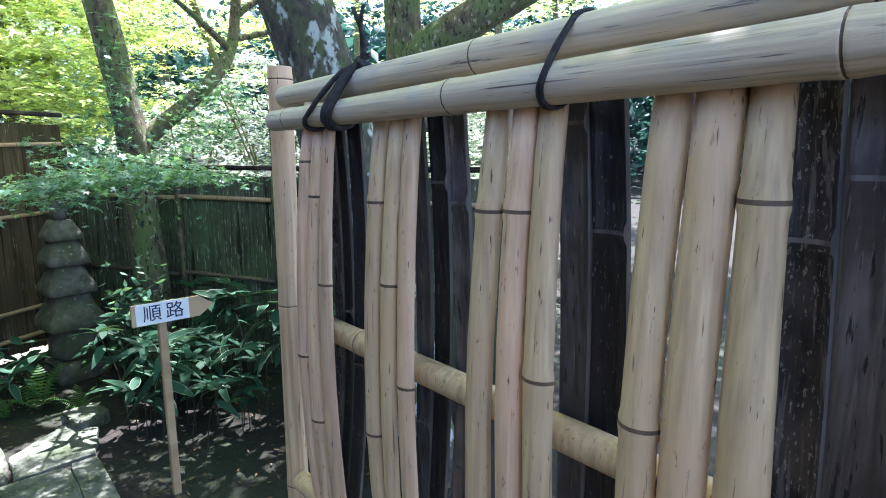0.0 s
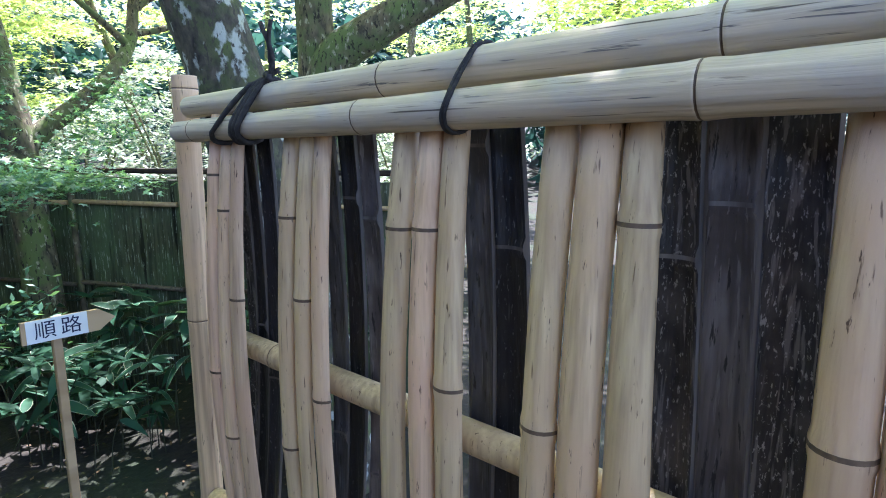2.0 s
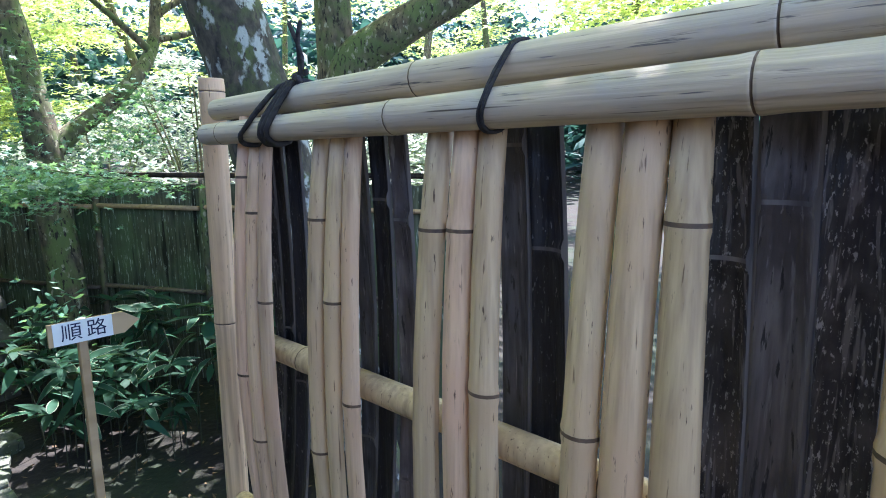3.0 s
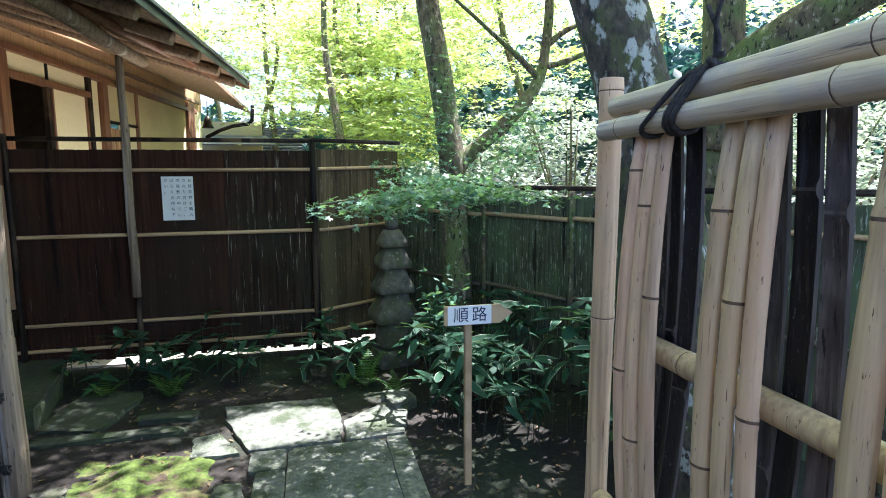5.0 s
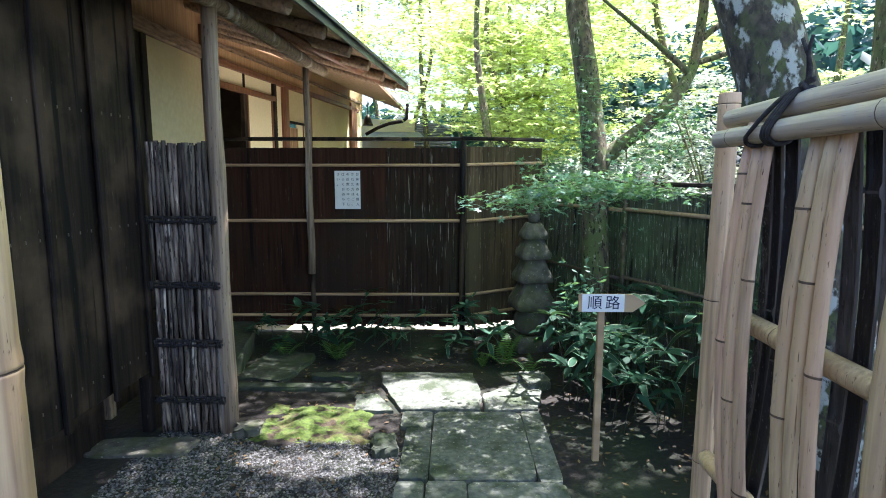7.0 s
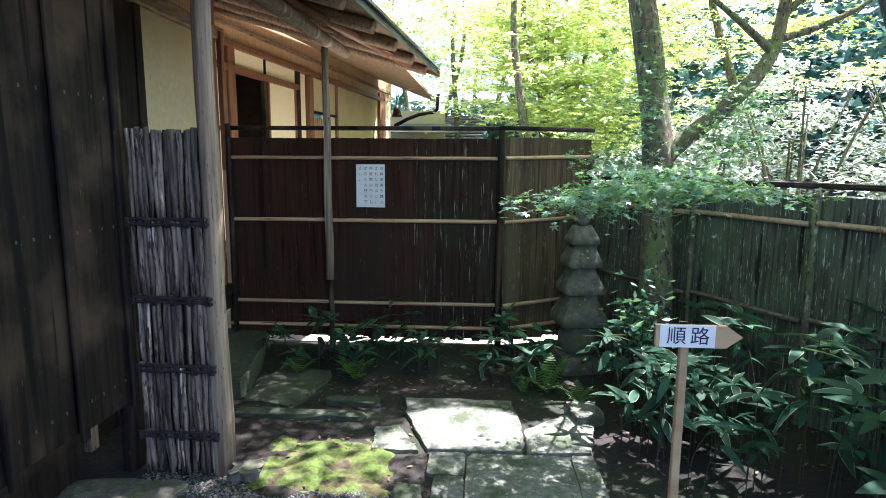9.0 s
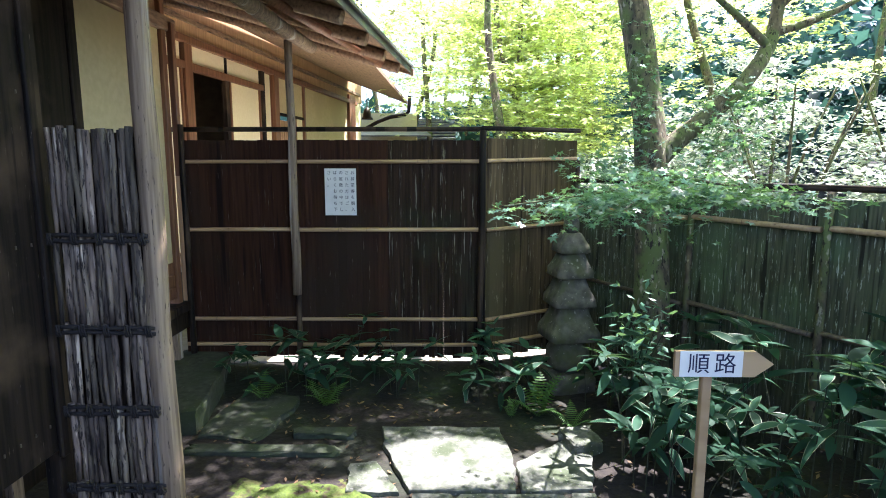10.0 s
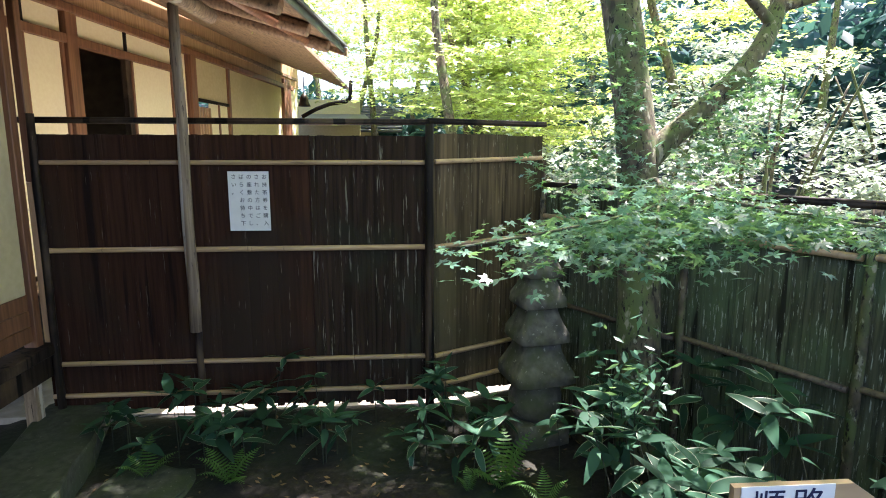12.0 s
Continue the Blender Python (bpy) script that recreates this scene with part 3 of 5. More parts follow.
def bark_fence(label, spans, z0, z1, rails, cap_z, sheet, material, posts, last=None, rail_r=0.0155, slat=0.026, front=0.02, cap=0.02, low_rail=0):
    f = thing("bark_fence", (*spans[0][0], GZ), label, "fence")
    for a, b in spans:
        length = math.hypot(b[0] - a[0], b[1] - a[1])
        dx, dy = (b[0] - a[0]) / length, (b[1] - a[1]) / length
        nx, ny = dy, -dx
        n = max(1, round(length / sheet))
        for k in range(n):
            p = [a[i] + (b[i] - a[i]) * k / n for i in (0, 1)]
            q = [a[i] + (b[i] - a[i]) * (k + 1.0) / n for i in (0, 1)]
            me = bark_panel(p, q, z0, z1 + random.uniform(-0.004, 0.004), slat)
            me.materials.append(last if last and k == n - 1 and (a, b) == spans[-1] else material)
            part("bark_panel", me, None, f)["kind"] = "stuff"
        for z, sag in rails:
            off = front
            part("bamboo_rail", bamboo((a[0] + nx * off + dx * 0.015, a[1] + ny * off + dy * 0.015, z), (b[0] + nx * off - dx * 0.02, b[1] + ny * off - dy * 0.02, z + sag),
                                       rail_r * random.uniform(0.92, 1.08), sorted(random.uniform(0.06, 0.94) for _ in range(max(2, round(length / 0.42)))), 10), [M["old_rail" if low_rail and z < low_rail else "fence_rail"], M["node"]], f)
        bm = bmesh.new()
        for k in range(2):
            tube(bm, [(a[0] - dx * 0.02, a[1] - dy * 0.02, cap_z + 0.012 * k), (b[0] + dx * 0.02, b[1] + dy * 0.02, cap_z + 0.012 * k)], [cap * (1 - 0.25 * k)] * 2, 8, flat=0.7)
        part("cap_rail", bm, M["dark_wood"], f, "dark wooden cap rail")
    for x, y, top, r, m in posts:
        bm = bmesh.new()
        tube(bm, [(x + 0.004 * math.sin(3 * k), y, GZ - 0.05 + (top - GZ + 0.05) * k / 5) for k in range(6)], [r * (1.05 - 0.02 * k) for k in range(6)], 10, wob=0.05)
        part("fence_post", bm, M[m], f)
    return f


FRONT = 5.225
back_fence = bark_fence("tall dark cedar bark garden fence with bamboo rails", [((-2.04, FRONT), (-1.14, FRONT)), ((-1.14, FRONT), (0.255, FRONT))], 0.218, 1.885,
                        ((1.728, 0.002), (1.218, 0.004), (0.522, 0.004), (0.318, 0.006)), 1.962, 0.62, M["bark_sheet"],
                        [(-1.975, FRONT - 0.035, 2.0, 0.022, "dark_wood"), (-1.14, FRONT - 0.03, 0.72, 0.022, "dark_wood"), (0.262, FRONT - 0.03, 1.955, 0.027, "dark_wood")], M["bark_sheet_mid"])
side_fence = bark_fence("cedar bark garden fence panel with bamboo rails set at an angle", [((0.275, FRONT), (1.03, 5.56))], 0.218, 1.90,
                        ((1.735, 0.02), (1.218, 0.03), (0.52, 0.03), (0.318, 0.03)), 1.968, 0.3, M["bark_sheet_olive"], [(1.04, 5.57, 1.74, 0.022, "dark_wood")])
RF = [(1.05, 5.54), (1.587, 4.63), (2.005, 3.925), (2.45, 3.17), (2.93, 2.36)]
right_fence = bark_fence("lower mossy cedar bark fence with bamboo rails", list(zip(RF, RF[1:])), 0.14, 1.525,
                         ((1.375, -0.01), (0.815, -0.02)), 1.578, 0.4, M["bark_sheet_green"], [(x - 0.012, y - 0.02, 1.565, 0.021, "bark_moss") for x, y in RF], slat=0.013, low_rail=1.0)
# eave post nailed against the fence
bm = bmesh.new()
tube(bm, [(-1.137 + 0.005 * math.sin(2 * k), FRONT - 0.075, 0.73 + (2.585 - 0.73) * k / 6) for k in range(7)], [0.034 - 0.001 * k for k in range(7)], 12, wob=0.04)
eave_post = solo("eave_post", bm, M["post_wood"], "weathered round wooden eave post standing against the fence", "post")


# ---------------- notice and signpost ----------------
def letters(body, size, loc, m, parent, spacing=1.0, extr=0.0006, rx=90, rz=0):
    cu = bpy.data.curves.new("lettering", "FONT")
    cu.body, cu.size, cu.extrude, cu.align_x, cu.align_y = body, size, extr, "CENTER", "CENTER"
    tmp = bpy.data.objects.new("lettering", cu)
    me = bpy.data.meshes.new_from_object(tmp)
    bpy.data.objects.remove(tmp)
    me.transform(pose(*loc, rx, 0, rz))
    me.materials.append(m)
    return part("lettering", me, None, parent)


NY = FRONT - 0.022
notice = thing("notice", (-0.798, NY, 1.328), "white paper notice with columns of Japanese writing pinned on the fence", "notice")
bm = bmesh.new()
box(bm, (-0.916, NY - 0.004, 1.329), (-0.680, NY, 1.678), 0.001)
part("sheet", bm, M["white_paper"], notice)
COLUMNS = ["お抹茶券を購入", "された方はご、", "の座敷の中でし", "ばらくお待ち下", "さい。"]
for c, word in enumerate(COLUMNS):
    for r, ch in enumerate(word):
        letters(ch, 0.030, (-0.706 - 0.044 * c, NY - 0.0055, 1.645 - 0.0455 * r), M["ink"], notice)

sign = thing("signpost", (0.955, 2.90, GZ), "wooden arrow signpost with a white paper reading the way onward", "sign")
SY = 2.89
bm = bmesh.new()
outline = [(0.840, 0.950), (1.124, 0.950), (1.190, 0.998), (1.124, 1.044), (0.840, 1.044)]
lo = [bm.verts.new((x, SY, z)) for x, z in outline]
hi = [bm.verts.new((x, SY + 0.018, z)) for x, z in outline]
bm.faces.new(lo)
bm.faces.new(list(reversed(hi)))
for i in range(5):
    bm.faces.new((lo[i], lo[(i + 1) % 5], hi[(i + 1) % 5], hi[i]))
part("arrow_board", bm, M["sign_wood"], sign, "arrow-shaped timber board")
bm = bmesh.new()
box(bm, (0.856, SY - 0.003, 0.951), (1.078, SY - 0.0005, 1.046), 0)
part("paper", bm, M["white_paper"], sign, "white paper with two blue-black characters")
letters("順", 0.080, (0.922, SY - 0.0045, 0.996), M["blue_ink"], sign)
letters("路", 0.080, (1.016, SY - 0.0045, 0.996), M["blue_ink"], sign)
bm = bmesh.new()
box(bm, (0.948, SY + 0.0185, GZ - 0.05), (0.984, SY + 0.048, 1.03), 0.004)
part("stake", bm, M["sign_wood"], sign, "square timber stake")


# ---------------- brushwood wing fence and its pillar ----------------
bm = bmesh.new()
tube(bm, [(-1.195 + 0.006 * math.sin(1.7 * k), 3.245, GZ - 0.03 + 2.58 * k / 8) for k in range(9)], [0.052 - 0.0012 * k for k in range(9)], 16, wob=0.03)
pillar = solo("pillar", bm, M["post_wood"], "weathered round wooden pillar carrying the eave beam", "pillar")
wing = thing("brushwood_fence", (-1.40, 3.24, GZ), "narrow upright fence of tied grey brushwood bundles", "fence")
TIES = (1.405, 1.02, 0.668, 0.318)
levels = [1.85, *TIES, GZ + 0.01]
for row in range(5):
    za, zb = levels[row], levels[row + 1]
    for k in range(14):
        x = -1.578 + k * 0.0258 + random.uniform(-0.005, 0.005)
        r = random.uniform(0.010, 0.0165)
        y = 3.215 + random.uniform(-0.012, 0.012)
        top, foot = za + random.uniform(-0.012, 0.006) + (0.0 if row == 0 else 0.02), zb - random.uniform(-0.01, 0.03)
        bm = bmesh.new()
        pts = [(x + random.uniform(-0.005, 0.005), y + random.uniform(-0.004, 0.004), max(GZ, top + (foot - top) * q / 3)) for q in range(4)]
        tube(bm, pts, [r, r * 1.05, r, r * 0.8], 7, wob=0.10)
        part("stick", bm, M["brush"], wing)
bm = bmesh.new()
box(bm, (-1.585, 3.245, GZ), (-1.235, 3.262, 1.83), 0)
part("backing", bm, M["dark_wood"], wing)
for z in TIES:
    bm = bmesh.new()
    for d in (-0.012, 0.012):
        tube(bm, [(-1.62 + 0.43 * q / 6, 3.192 + random.uniform(-0.004, 0.004), z + d + random.uniform(-0.004, 0.004)) for q in range(7)], [0.0085] * 7, 7, wob=0.15)
    for x in (-1.605, -1.50, -1.40, -1.31, -1.225):
        for q in range(3):
            xx = x + 0.010 * q
            tube(bm, [(xx, 3.182, z + 0.024), (xx + 0.004, 3.178, z), (xx + 0.006, 3.184, z - 0.026)], [0.0045] * 3, 5)
    part("tie_bar", bm, M["rope"], wing, "dark twig bar bound with black rope")


# ---------------- dark boarded wall ----------------
WX = -1.62
wall = thing("wall_west", (WX, 2.0, GZ), "dark stained upright board wall of the gatehouse", "wall", kind="structure")
ends = [3.19, 2.82, 2.43, 2.05, 1.62, 1.2, 0.75, 0.3, -0.2, -0.7, -1.3]
for k, (b, a) in enumerate(zip(ends, ends[1:])):
    bm = bmesh.new()
    off = 0.020 * (k % 2)
    box(bm, (WX - 0.05 - off, a + 0.004, 0.50), (WX - off, b - 0.004, 2.78), 0.006)
    board = part("board", bm, M["dark_wood"], wall)
    bm = bmesh.new()
    box(bm, (WX - 0.001, b - 0.035, 0.47), (WX + 0.022, b + 0.012, 2.78), 0.006)
    part("batten", bm, M["dark_wood"], wall)
    for z in (0.62, 1.38, 1.42 + 0.55):
        for q in range(4):
            y = a + (b - a) * (0.15 + 0.22 * q)
            bm = bmesh.new()
            box(bm, (WX - off - 0.001, y, z), (WX - off + 0.004, y + 0.005, z + 0.014), 0)
            part("nail", bm, M["iron"], board)
bm = bmesh.new()
box(bm, (WX - 0.10, 3.20, GZ), (WX - 0.03, 3.30, 2.9), 0.005)
part("corner_post", bm, M["dark_wood"], wall)
for y, w in ((1.2, 0.2), (0.2, 0.2)):
    bm = rough_stone(WX - 0.16, y, GZ - 0.03, 0.28, quad_outline(0.16, w * 0.8, 4), 0.012, 0.03)
    part("footing_stone", bm, M["mossy_slab"], wall)
bm = bmesh.new()
# an added dark sheet, set back behind the hanging boards, for the shaded void
box(bm, (WX - 0.34, -1.3, GZ - 0.02), (WX - 0.26, 3.1, 0.50), 0.004)
part("sill_beam", bm, M["dark_wood"], wall)

# ---------------- tea house ----------------
house = thing("tea_house", (-2.0, 5.2, GZ), "old tea house with ochre plaster walls, paper screens and timber eaves", "house")


def slab(name, lo, hi, m, parent, label="", bevel=0.004):
    bm = bmesh.new()
    box(bm, lo, hi, bevel)
    return part(name, bm, M[m], parent, label)


# near room: plaster wall above a boarded skirt, on the line of the veranda edge
slab("wall", (-2.12, 4.17, 0.98), (-2.05, 5.10, 2.655), "plaster", house, "ochre plaster wall")
slab("wall", (-2.12, 1.0, GZ), (-2.05, 4.10, 2.655), "dark_wood", house, "dark boarded wall")
slab("wall_edge", (-2.115, 4.10, 0.7), (-2.035, 4.17, 2.655), "dark_wood", house)
for k in range(3):
    slab("skirt_board", (-2.115, 4.17, 0.705 + 0.092 * k), (-2.040 - 0.004 * k, 5.10, 0.795 + 0.092 * k), "red_wood", house, "red-brown skirting board")
slab("corner_post", (-2.10, 5.105, 0.66), (-2.025, 5.165, 2.95), "red_wood", house)
slab("corner_post", (-2.03, 5.180, 0.67), (-1.985, 5.235, 1.62), "light_wood", house, "pale timber edge post")
slab("corner_post", (-2.03, 5.180, 1.62), (-1.987, 5.232, 2.72), "red_wood", house)
slab("head_beam", (-2.13, 1.0, 2.657), (-2.01, 5.30, 2.76), "eave_wood", house, "timber head beam", 0.008)
slab("upper_boarding", (-2.11, 1.0, 2.762), (-2.06, 5.2, 3.1), "light_wood", house)
# veranda
slab("veranda_floor", (-3.3, 2.6, 0.60), (-1.97, 6.4, 0.665), "dark_wood", house, "dark timber veranda floor", 0.006)
slab("veranda_beam", (-2.10, 2.6, 0.46), (-2.0, 6.4, 0.598), "dark_wood", house)
for y in (3.4, 5.05, 6.3):
    slab("veranda_post", (-2.08, y - 0.035, GZ), (-2.01, y + 0.035, 0.46), "post_wood", house)

# long wall set back behind the veranda, turned a little towards the garden
TURNED = pose(-2.9, 8.4, 0, 0, 0, -6.62)


def piece(name, u0, u1, z0, z1, d0, d1, m, label="", parent=None, bevel=0.004):
    """A timber or panel of the long wall: along it, upright, and out from it."""
    bm = bmesh.new()
    box(bm, (d0, u0, z0), (d1, u1, z1), bevel)
    bm.transform(TURNED)
    return part(name, bm, M[m], parent or house, label)


piece("head_beam", -3.4, 6.0, 3.065, 3.15, -0.06, 0.05, "red_wood", "long red-brown timber head beam", bevel=0.008)
piece("upper_boarding", -3.4, 6.5, 3.152, 3.75, -0.03, 0.0, "light_wood", "brown timber boarding under the eave")
piece("upper_rail", -3.4, 6.3, 3.30, 3.36, 0.0, 0.03, "eave_wood")
piece("lintel", -3.4, 1.12, 2.785, 2.865, -0.05, 0.035, "red_wood", "red-brown timber lintel")
for u0, u1 in ((-1.85, -1.42), (-1.40, -0.93), (-0.72, 0.05), (0.085, 1.03)):
    piece("transom_pane", u0, u1, 2.865, 3.065, -0.02, -0.005, "paper", "cream paper transom pane", bevel=0)
for u in (-1.41, 0.067):
    piece("transom_bar", u - 0.017, u + 0.017, 2.865, 3.065, -0.03, 0.02, "dark_wood")
piece("door_post", -0.90, -0.745, 0.66, 3.065, -0.06, 0.04, "red_wood", "red-brown door post")
for u0, u1 in ((-1.85, -1.42), (-1.40, -0.94), (0.19, 1.02)):
    screen = piece("paper_screen", u0, u1, 0.72, 2.785, -0.03, -0.012, "paper", "cream sliding paper screen")
    piece("screen_frame", u0 - 0.035, u0, 0.68, 2.785, -0.035, 0.012, "red_wood", parent=screen)
    piece("screen_frame", u1, u1 + 0.035, 0.68, 2.785, -0.036, 0.010, "red_wood", parent=screen)
piece("screen_edge", 0.06, 0.15, 0.68, 2.785, -0.06, 0.0, "dark_wood")
piece("wall_post", 1.06, 1.16, 0.66, 3.065, -0.05, 0.03, "dark_wood")
piece("paper_screen", 1.20, 1.42, 0.68, 3.06, -0.03, -0.01, "paper")
piece("wall_post", 1.46, 1.62, 0.66, 3.065, -0.05, 0.05, "red_wood", "red-brown timber post")
piece("wall", 1.62, 2.72, 2.53, 3.065, -0.05, -0.01, "plaster", "ochre plaster wall")
piece("window_rail", 1.72, 2.72, 2.49, 2.53, -0.05, 0.02, "dark_wood")
piece("window_paper", 2.10, 2.72, 1.2, 2.49, -0.04, -0.02, "paper")
for k in range(5):
    piece("window_bar", 1.74 + 0.085 * k, 1.765 + 0.085 * k, 1.2, 2.42, -0.03, 0.0, "light_wood")
piece("window_bar", 2.38, 2.42, 1.2, 2.49, -0.02, 0.0, "red_wood")
piece("wall_post", 2.73, 2.80, 0.66, 3.065, -0.05, 0.02, "red_wood")
piece("wall", 2.84, 5.36, 0.66, 3.065, -0.05, -0.012, "plaster", "ochre plaster wall")
piece("wall", 1.72, 2.72, 0.66, 1.2, -0.05, -0.012, "plaster")
piece("wall_post", 5.36, 5.80, 0.66, 3.25, -0.05, 0.05, "red_wood", "red-brown corner post")
piece("wall", 5.80, 6.45, 0.66, 3.4, -0.05, -0.012, "paper")
# room behind the door gap, its dimness put into the wall colour
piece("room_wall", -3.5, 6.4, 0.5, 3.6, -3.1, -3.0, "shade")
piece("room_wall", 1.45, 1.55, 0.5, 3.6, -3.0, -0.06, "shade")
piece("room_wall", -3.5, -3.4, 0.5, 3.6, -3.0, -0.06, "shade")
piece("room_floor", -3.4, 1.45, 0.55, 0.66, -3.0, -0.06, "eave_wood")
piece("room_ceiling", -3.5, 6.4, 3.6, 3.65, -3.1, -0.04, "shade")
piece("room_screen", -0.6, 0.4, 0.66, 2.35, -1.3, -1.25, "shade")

# eave: log beam, round rafters, boards and copper edge
EA, EB = Vector((-0.93, 1.1, 2.60)), Vector((-0.40, 7.1, 2.62))        # eave edge
BA, BB = Vector((-1.27, 0.5, 2.618)), Vector((-1.088, 5.60, 2.622))     # log beam
along = (EB - EA).normalized()
across = Vector((-along.y, along.x, 0)).normalized()                     # towards the house
RISE = 0.30
bm = bmesh.new()
tube(bm, [BA.lerp(BB, k / 10) + Vector((0.006 * math.sin(2 * k), 0, 0.004 * math.cos(3 * k))) for k in range(11)], [0.048 + 0.003 * math.sin(k) for k in range(11)], 14, wob=0.03)
part("eave_beam", bm, M["post_wood"], house, "weathered log eave beam")


def on_roof(s, d, lift=0.0):
    """A point of the roof's underside, s along the eave and d metres up the slope."""
    return EA.lerp(EB, s) + across * d + Vector((0, 0, RISE * d + lift))


n_raft = 9
for k in range(n_raft):
    s = (k + 0.5) / n_raft
    bm = bmesh.new()
    tube(bm, [on_roof(s, 0.07 + 0.42 * q, 0.012) for q in range(7)], [0.050] * 7, 12, wob=0.04)
    part("rafter", bm, M["eave_wood"], house, "round log rafter")
for k in range(26):
    s0, s1 = k / 26, (k + 0.97) / 26
    bm = bmesh.new()
    q = [on_roof(s0, 0.02, 0.066), on_roof(s1, 0.02, 0.066), on_roof(s1, 2.9, 0.066), on_roof(s0, 2.9, 0.066)]
    lo = [bm.verts.new(v) for v in q]
    hi = [bm.verts.new(v + Vector((0, 0, 0.016))) for v in q]
    bm.faces.new(lo), bm.faces.new(hi)
    for i in range(4):
        bm.faces.new((lo[i], lo[(i + 1) % 4], hi[(i + 1) % 4], hi[i]))
    part("roof_board", bm, M["eave_wood"], house)


def prism(name, pts, up, m, label=""):
    bm = bmesh.new()
    lo = [bm.verts.new(p) for p in pts]
    hi = [bm.verts.new(p + Vector(up)) for p in pts]
    bm.faces.new(list(reversed(lo))), bm.faces.new(hi)
    for i in range(len(pts)):
        bm.faces.new((lo[i], lo[(i + 1) % len(pts)], hi[(i + 1) % len(pts)], hi[i]))
    return part(name, bm, M[m], house, label)


for j in range(5):
    d = 0.40 * j
    prism("roof_course", [on_roof(0, d - 0.03, 0.084 + 0.012), on_roof(1, d - 0.03, 0.084 + 0.012), on_roof(1, d + 0.40, 0.090), on_roof(0, d + 0.40, 0.090)], (0, 0, 0.022), "copper")
prism("roof_slope", [on_roof(0, 2.0, 0.0), on_roof(1.0, 2.0, 0.0), on_roof(1.0, 5.0, 0.2), on_roof(0, 5.0, 0.2)], (0, 0, 0.1), "copper")
prism("fascia", [on_roof(-0.002, 0.0, 0.040), on_roof(1.002, 0.0, 0.040), on_roof(1.002, 0.02, 0.040), on_roof(-0.002, 0.02, 0.040)], (0, 0, 0.055), "copper", "thin dark eave edge")
prism("verge_board", [on_roof(1.0, -0.02, 0.02), on_roof(1.012, -0.02, 0.02), on_roof(1.012, 4.0, 0.1), on_roof(1.0, 4.0, 0.1)], (0, 0, 0.07), "eave_wood")
# squared purlin beyond the end of the log, and the narrow eave of the far end
bm = bmesh.new()
tube(bm, [(-1.13, 4.2, 2.70), (-0.62, 7.05, 2.70)], [0.038, 0.038], 4)
part("purlin", bm, M["red_wood"], house, "red-brown squared purlin")
prism("end_eave", [Vector((-0.84, 7.12, 2.80)), Vector((-0.95, 13.6, 3.02)), Vector((-2.3, 13.8, 3.55)), Vector((-3.0, 7.12, 3.52))], (0, 0, 0.05), "eave_wood", "narrow timber eave of the far end")

# far wing of the house: pale wall, low roof and a bent gutter pipe under its edge
slab("wing_wall", (-2.6, 16.6, 0.6), (-0.95, 16.7, 3.1), "plaster", house, "pale plaster wall of the far wing")
for k in range(4):
    y0, z0 = 14.9 + 0.40 * k, 2.40 + 0.075 * k
    prism("wing_roof_course", [Vector((-2.3, y0, z0)), Vector((-0.50 - 0.08 * k, y0, z0)), Vector((-0.58 - 0.08 * k, y0 + 0.43, z0 + 0.085)), Vector((-2.3, y0 + 0.43, z0 + 0.085))], (0, 0, 0.03), "tile", "grey roof course of the far wing")
bm = bmesh.new()
tube(bm, [(-1.95, 14.0, 2.52), (-1.65, 14.0, 2.68), (-1.38, 14.0, 2.78), (-1.05, 14.0, 2.83), (-0.96, 14.0, 2.90), (-0.94, 14.0, 3.24)], [0.042] * 6, 10)
part("gutter_pipe", bm, M["dark_wood"], house, "dark bent gutter pipe")

# bell under the far eave
bell = thing("wind_bell", (-1.88, 13.9, 2.72), "small dark bronze bell hanging under the eave", "bell")
bm = bmesh.new()
tube(bm, [(-1.88, 13.9, 2.72 + 0.045 * k) for k in range(7)], [0.13, 0.11, 0.095, 0.09, 0.08, 0.055, 0.01], 12)
part("body", bm, M["bronze"], bell)
bm = bmesh.new()
tube(bm, [(-1.88, 13.9, 2.98), (-1.88, 13.9, 3.3)], [0.011, 0.011], 6)
part("chain", bm, M["bronze"], bell)

# ---------------- stones and paving ----------------
paving = thing("pavement", (0.3, 3.2, GZ), "garden path of squared granite slabs with mossy joints", "path", kind="structure")
SLABS = [(0.335, 3.080, 0.56, 0.83), (-0.030, 2.96, 0.15, 0.58), (0.683, 3.08, 0.120, 0.86), (-0.050, 3.37, 0.19, 0.22),
         (0.145, 2.42, 0.20, 0.44), (0.50, 2.42, 0.49, 0.45), (-0.04, 2.42, 0.14, 0.44), (0.34, 1.93, 0.62, 0.5), (-0.04, 1.93, 0.14, 0.5),
         (0.33, 1.40, 0.56, 0.52), (-0.02, 1.40, 0.14, 0.5), (0.3, 0.86, 0.6, 0.52), (0.3, 0.30, 0.6, 0.56), (-0.02, 0.6, 0.14, 1.0), (0.3, -0.3, 0.6, 0.6)]
for k, (x, y, w, d) in enumerate(SLABS):
    part("slab", rough_stone(x, y, GZ - 0.06, GZ + 0.026 + random.uniform(-0.003, 0.003), quad_outline(w + 0.006, d + 0.008, 9, 0.035), 0.0018, 0.004), M["slab"], paving)


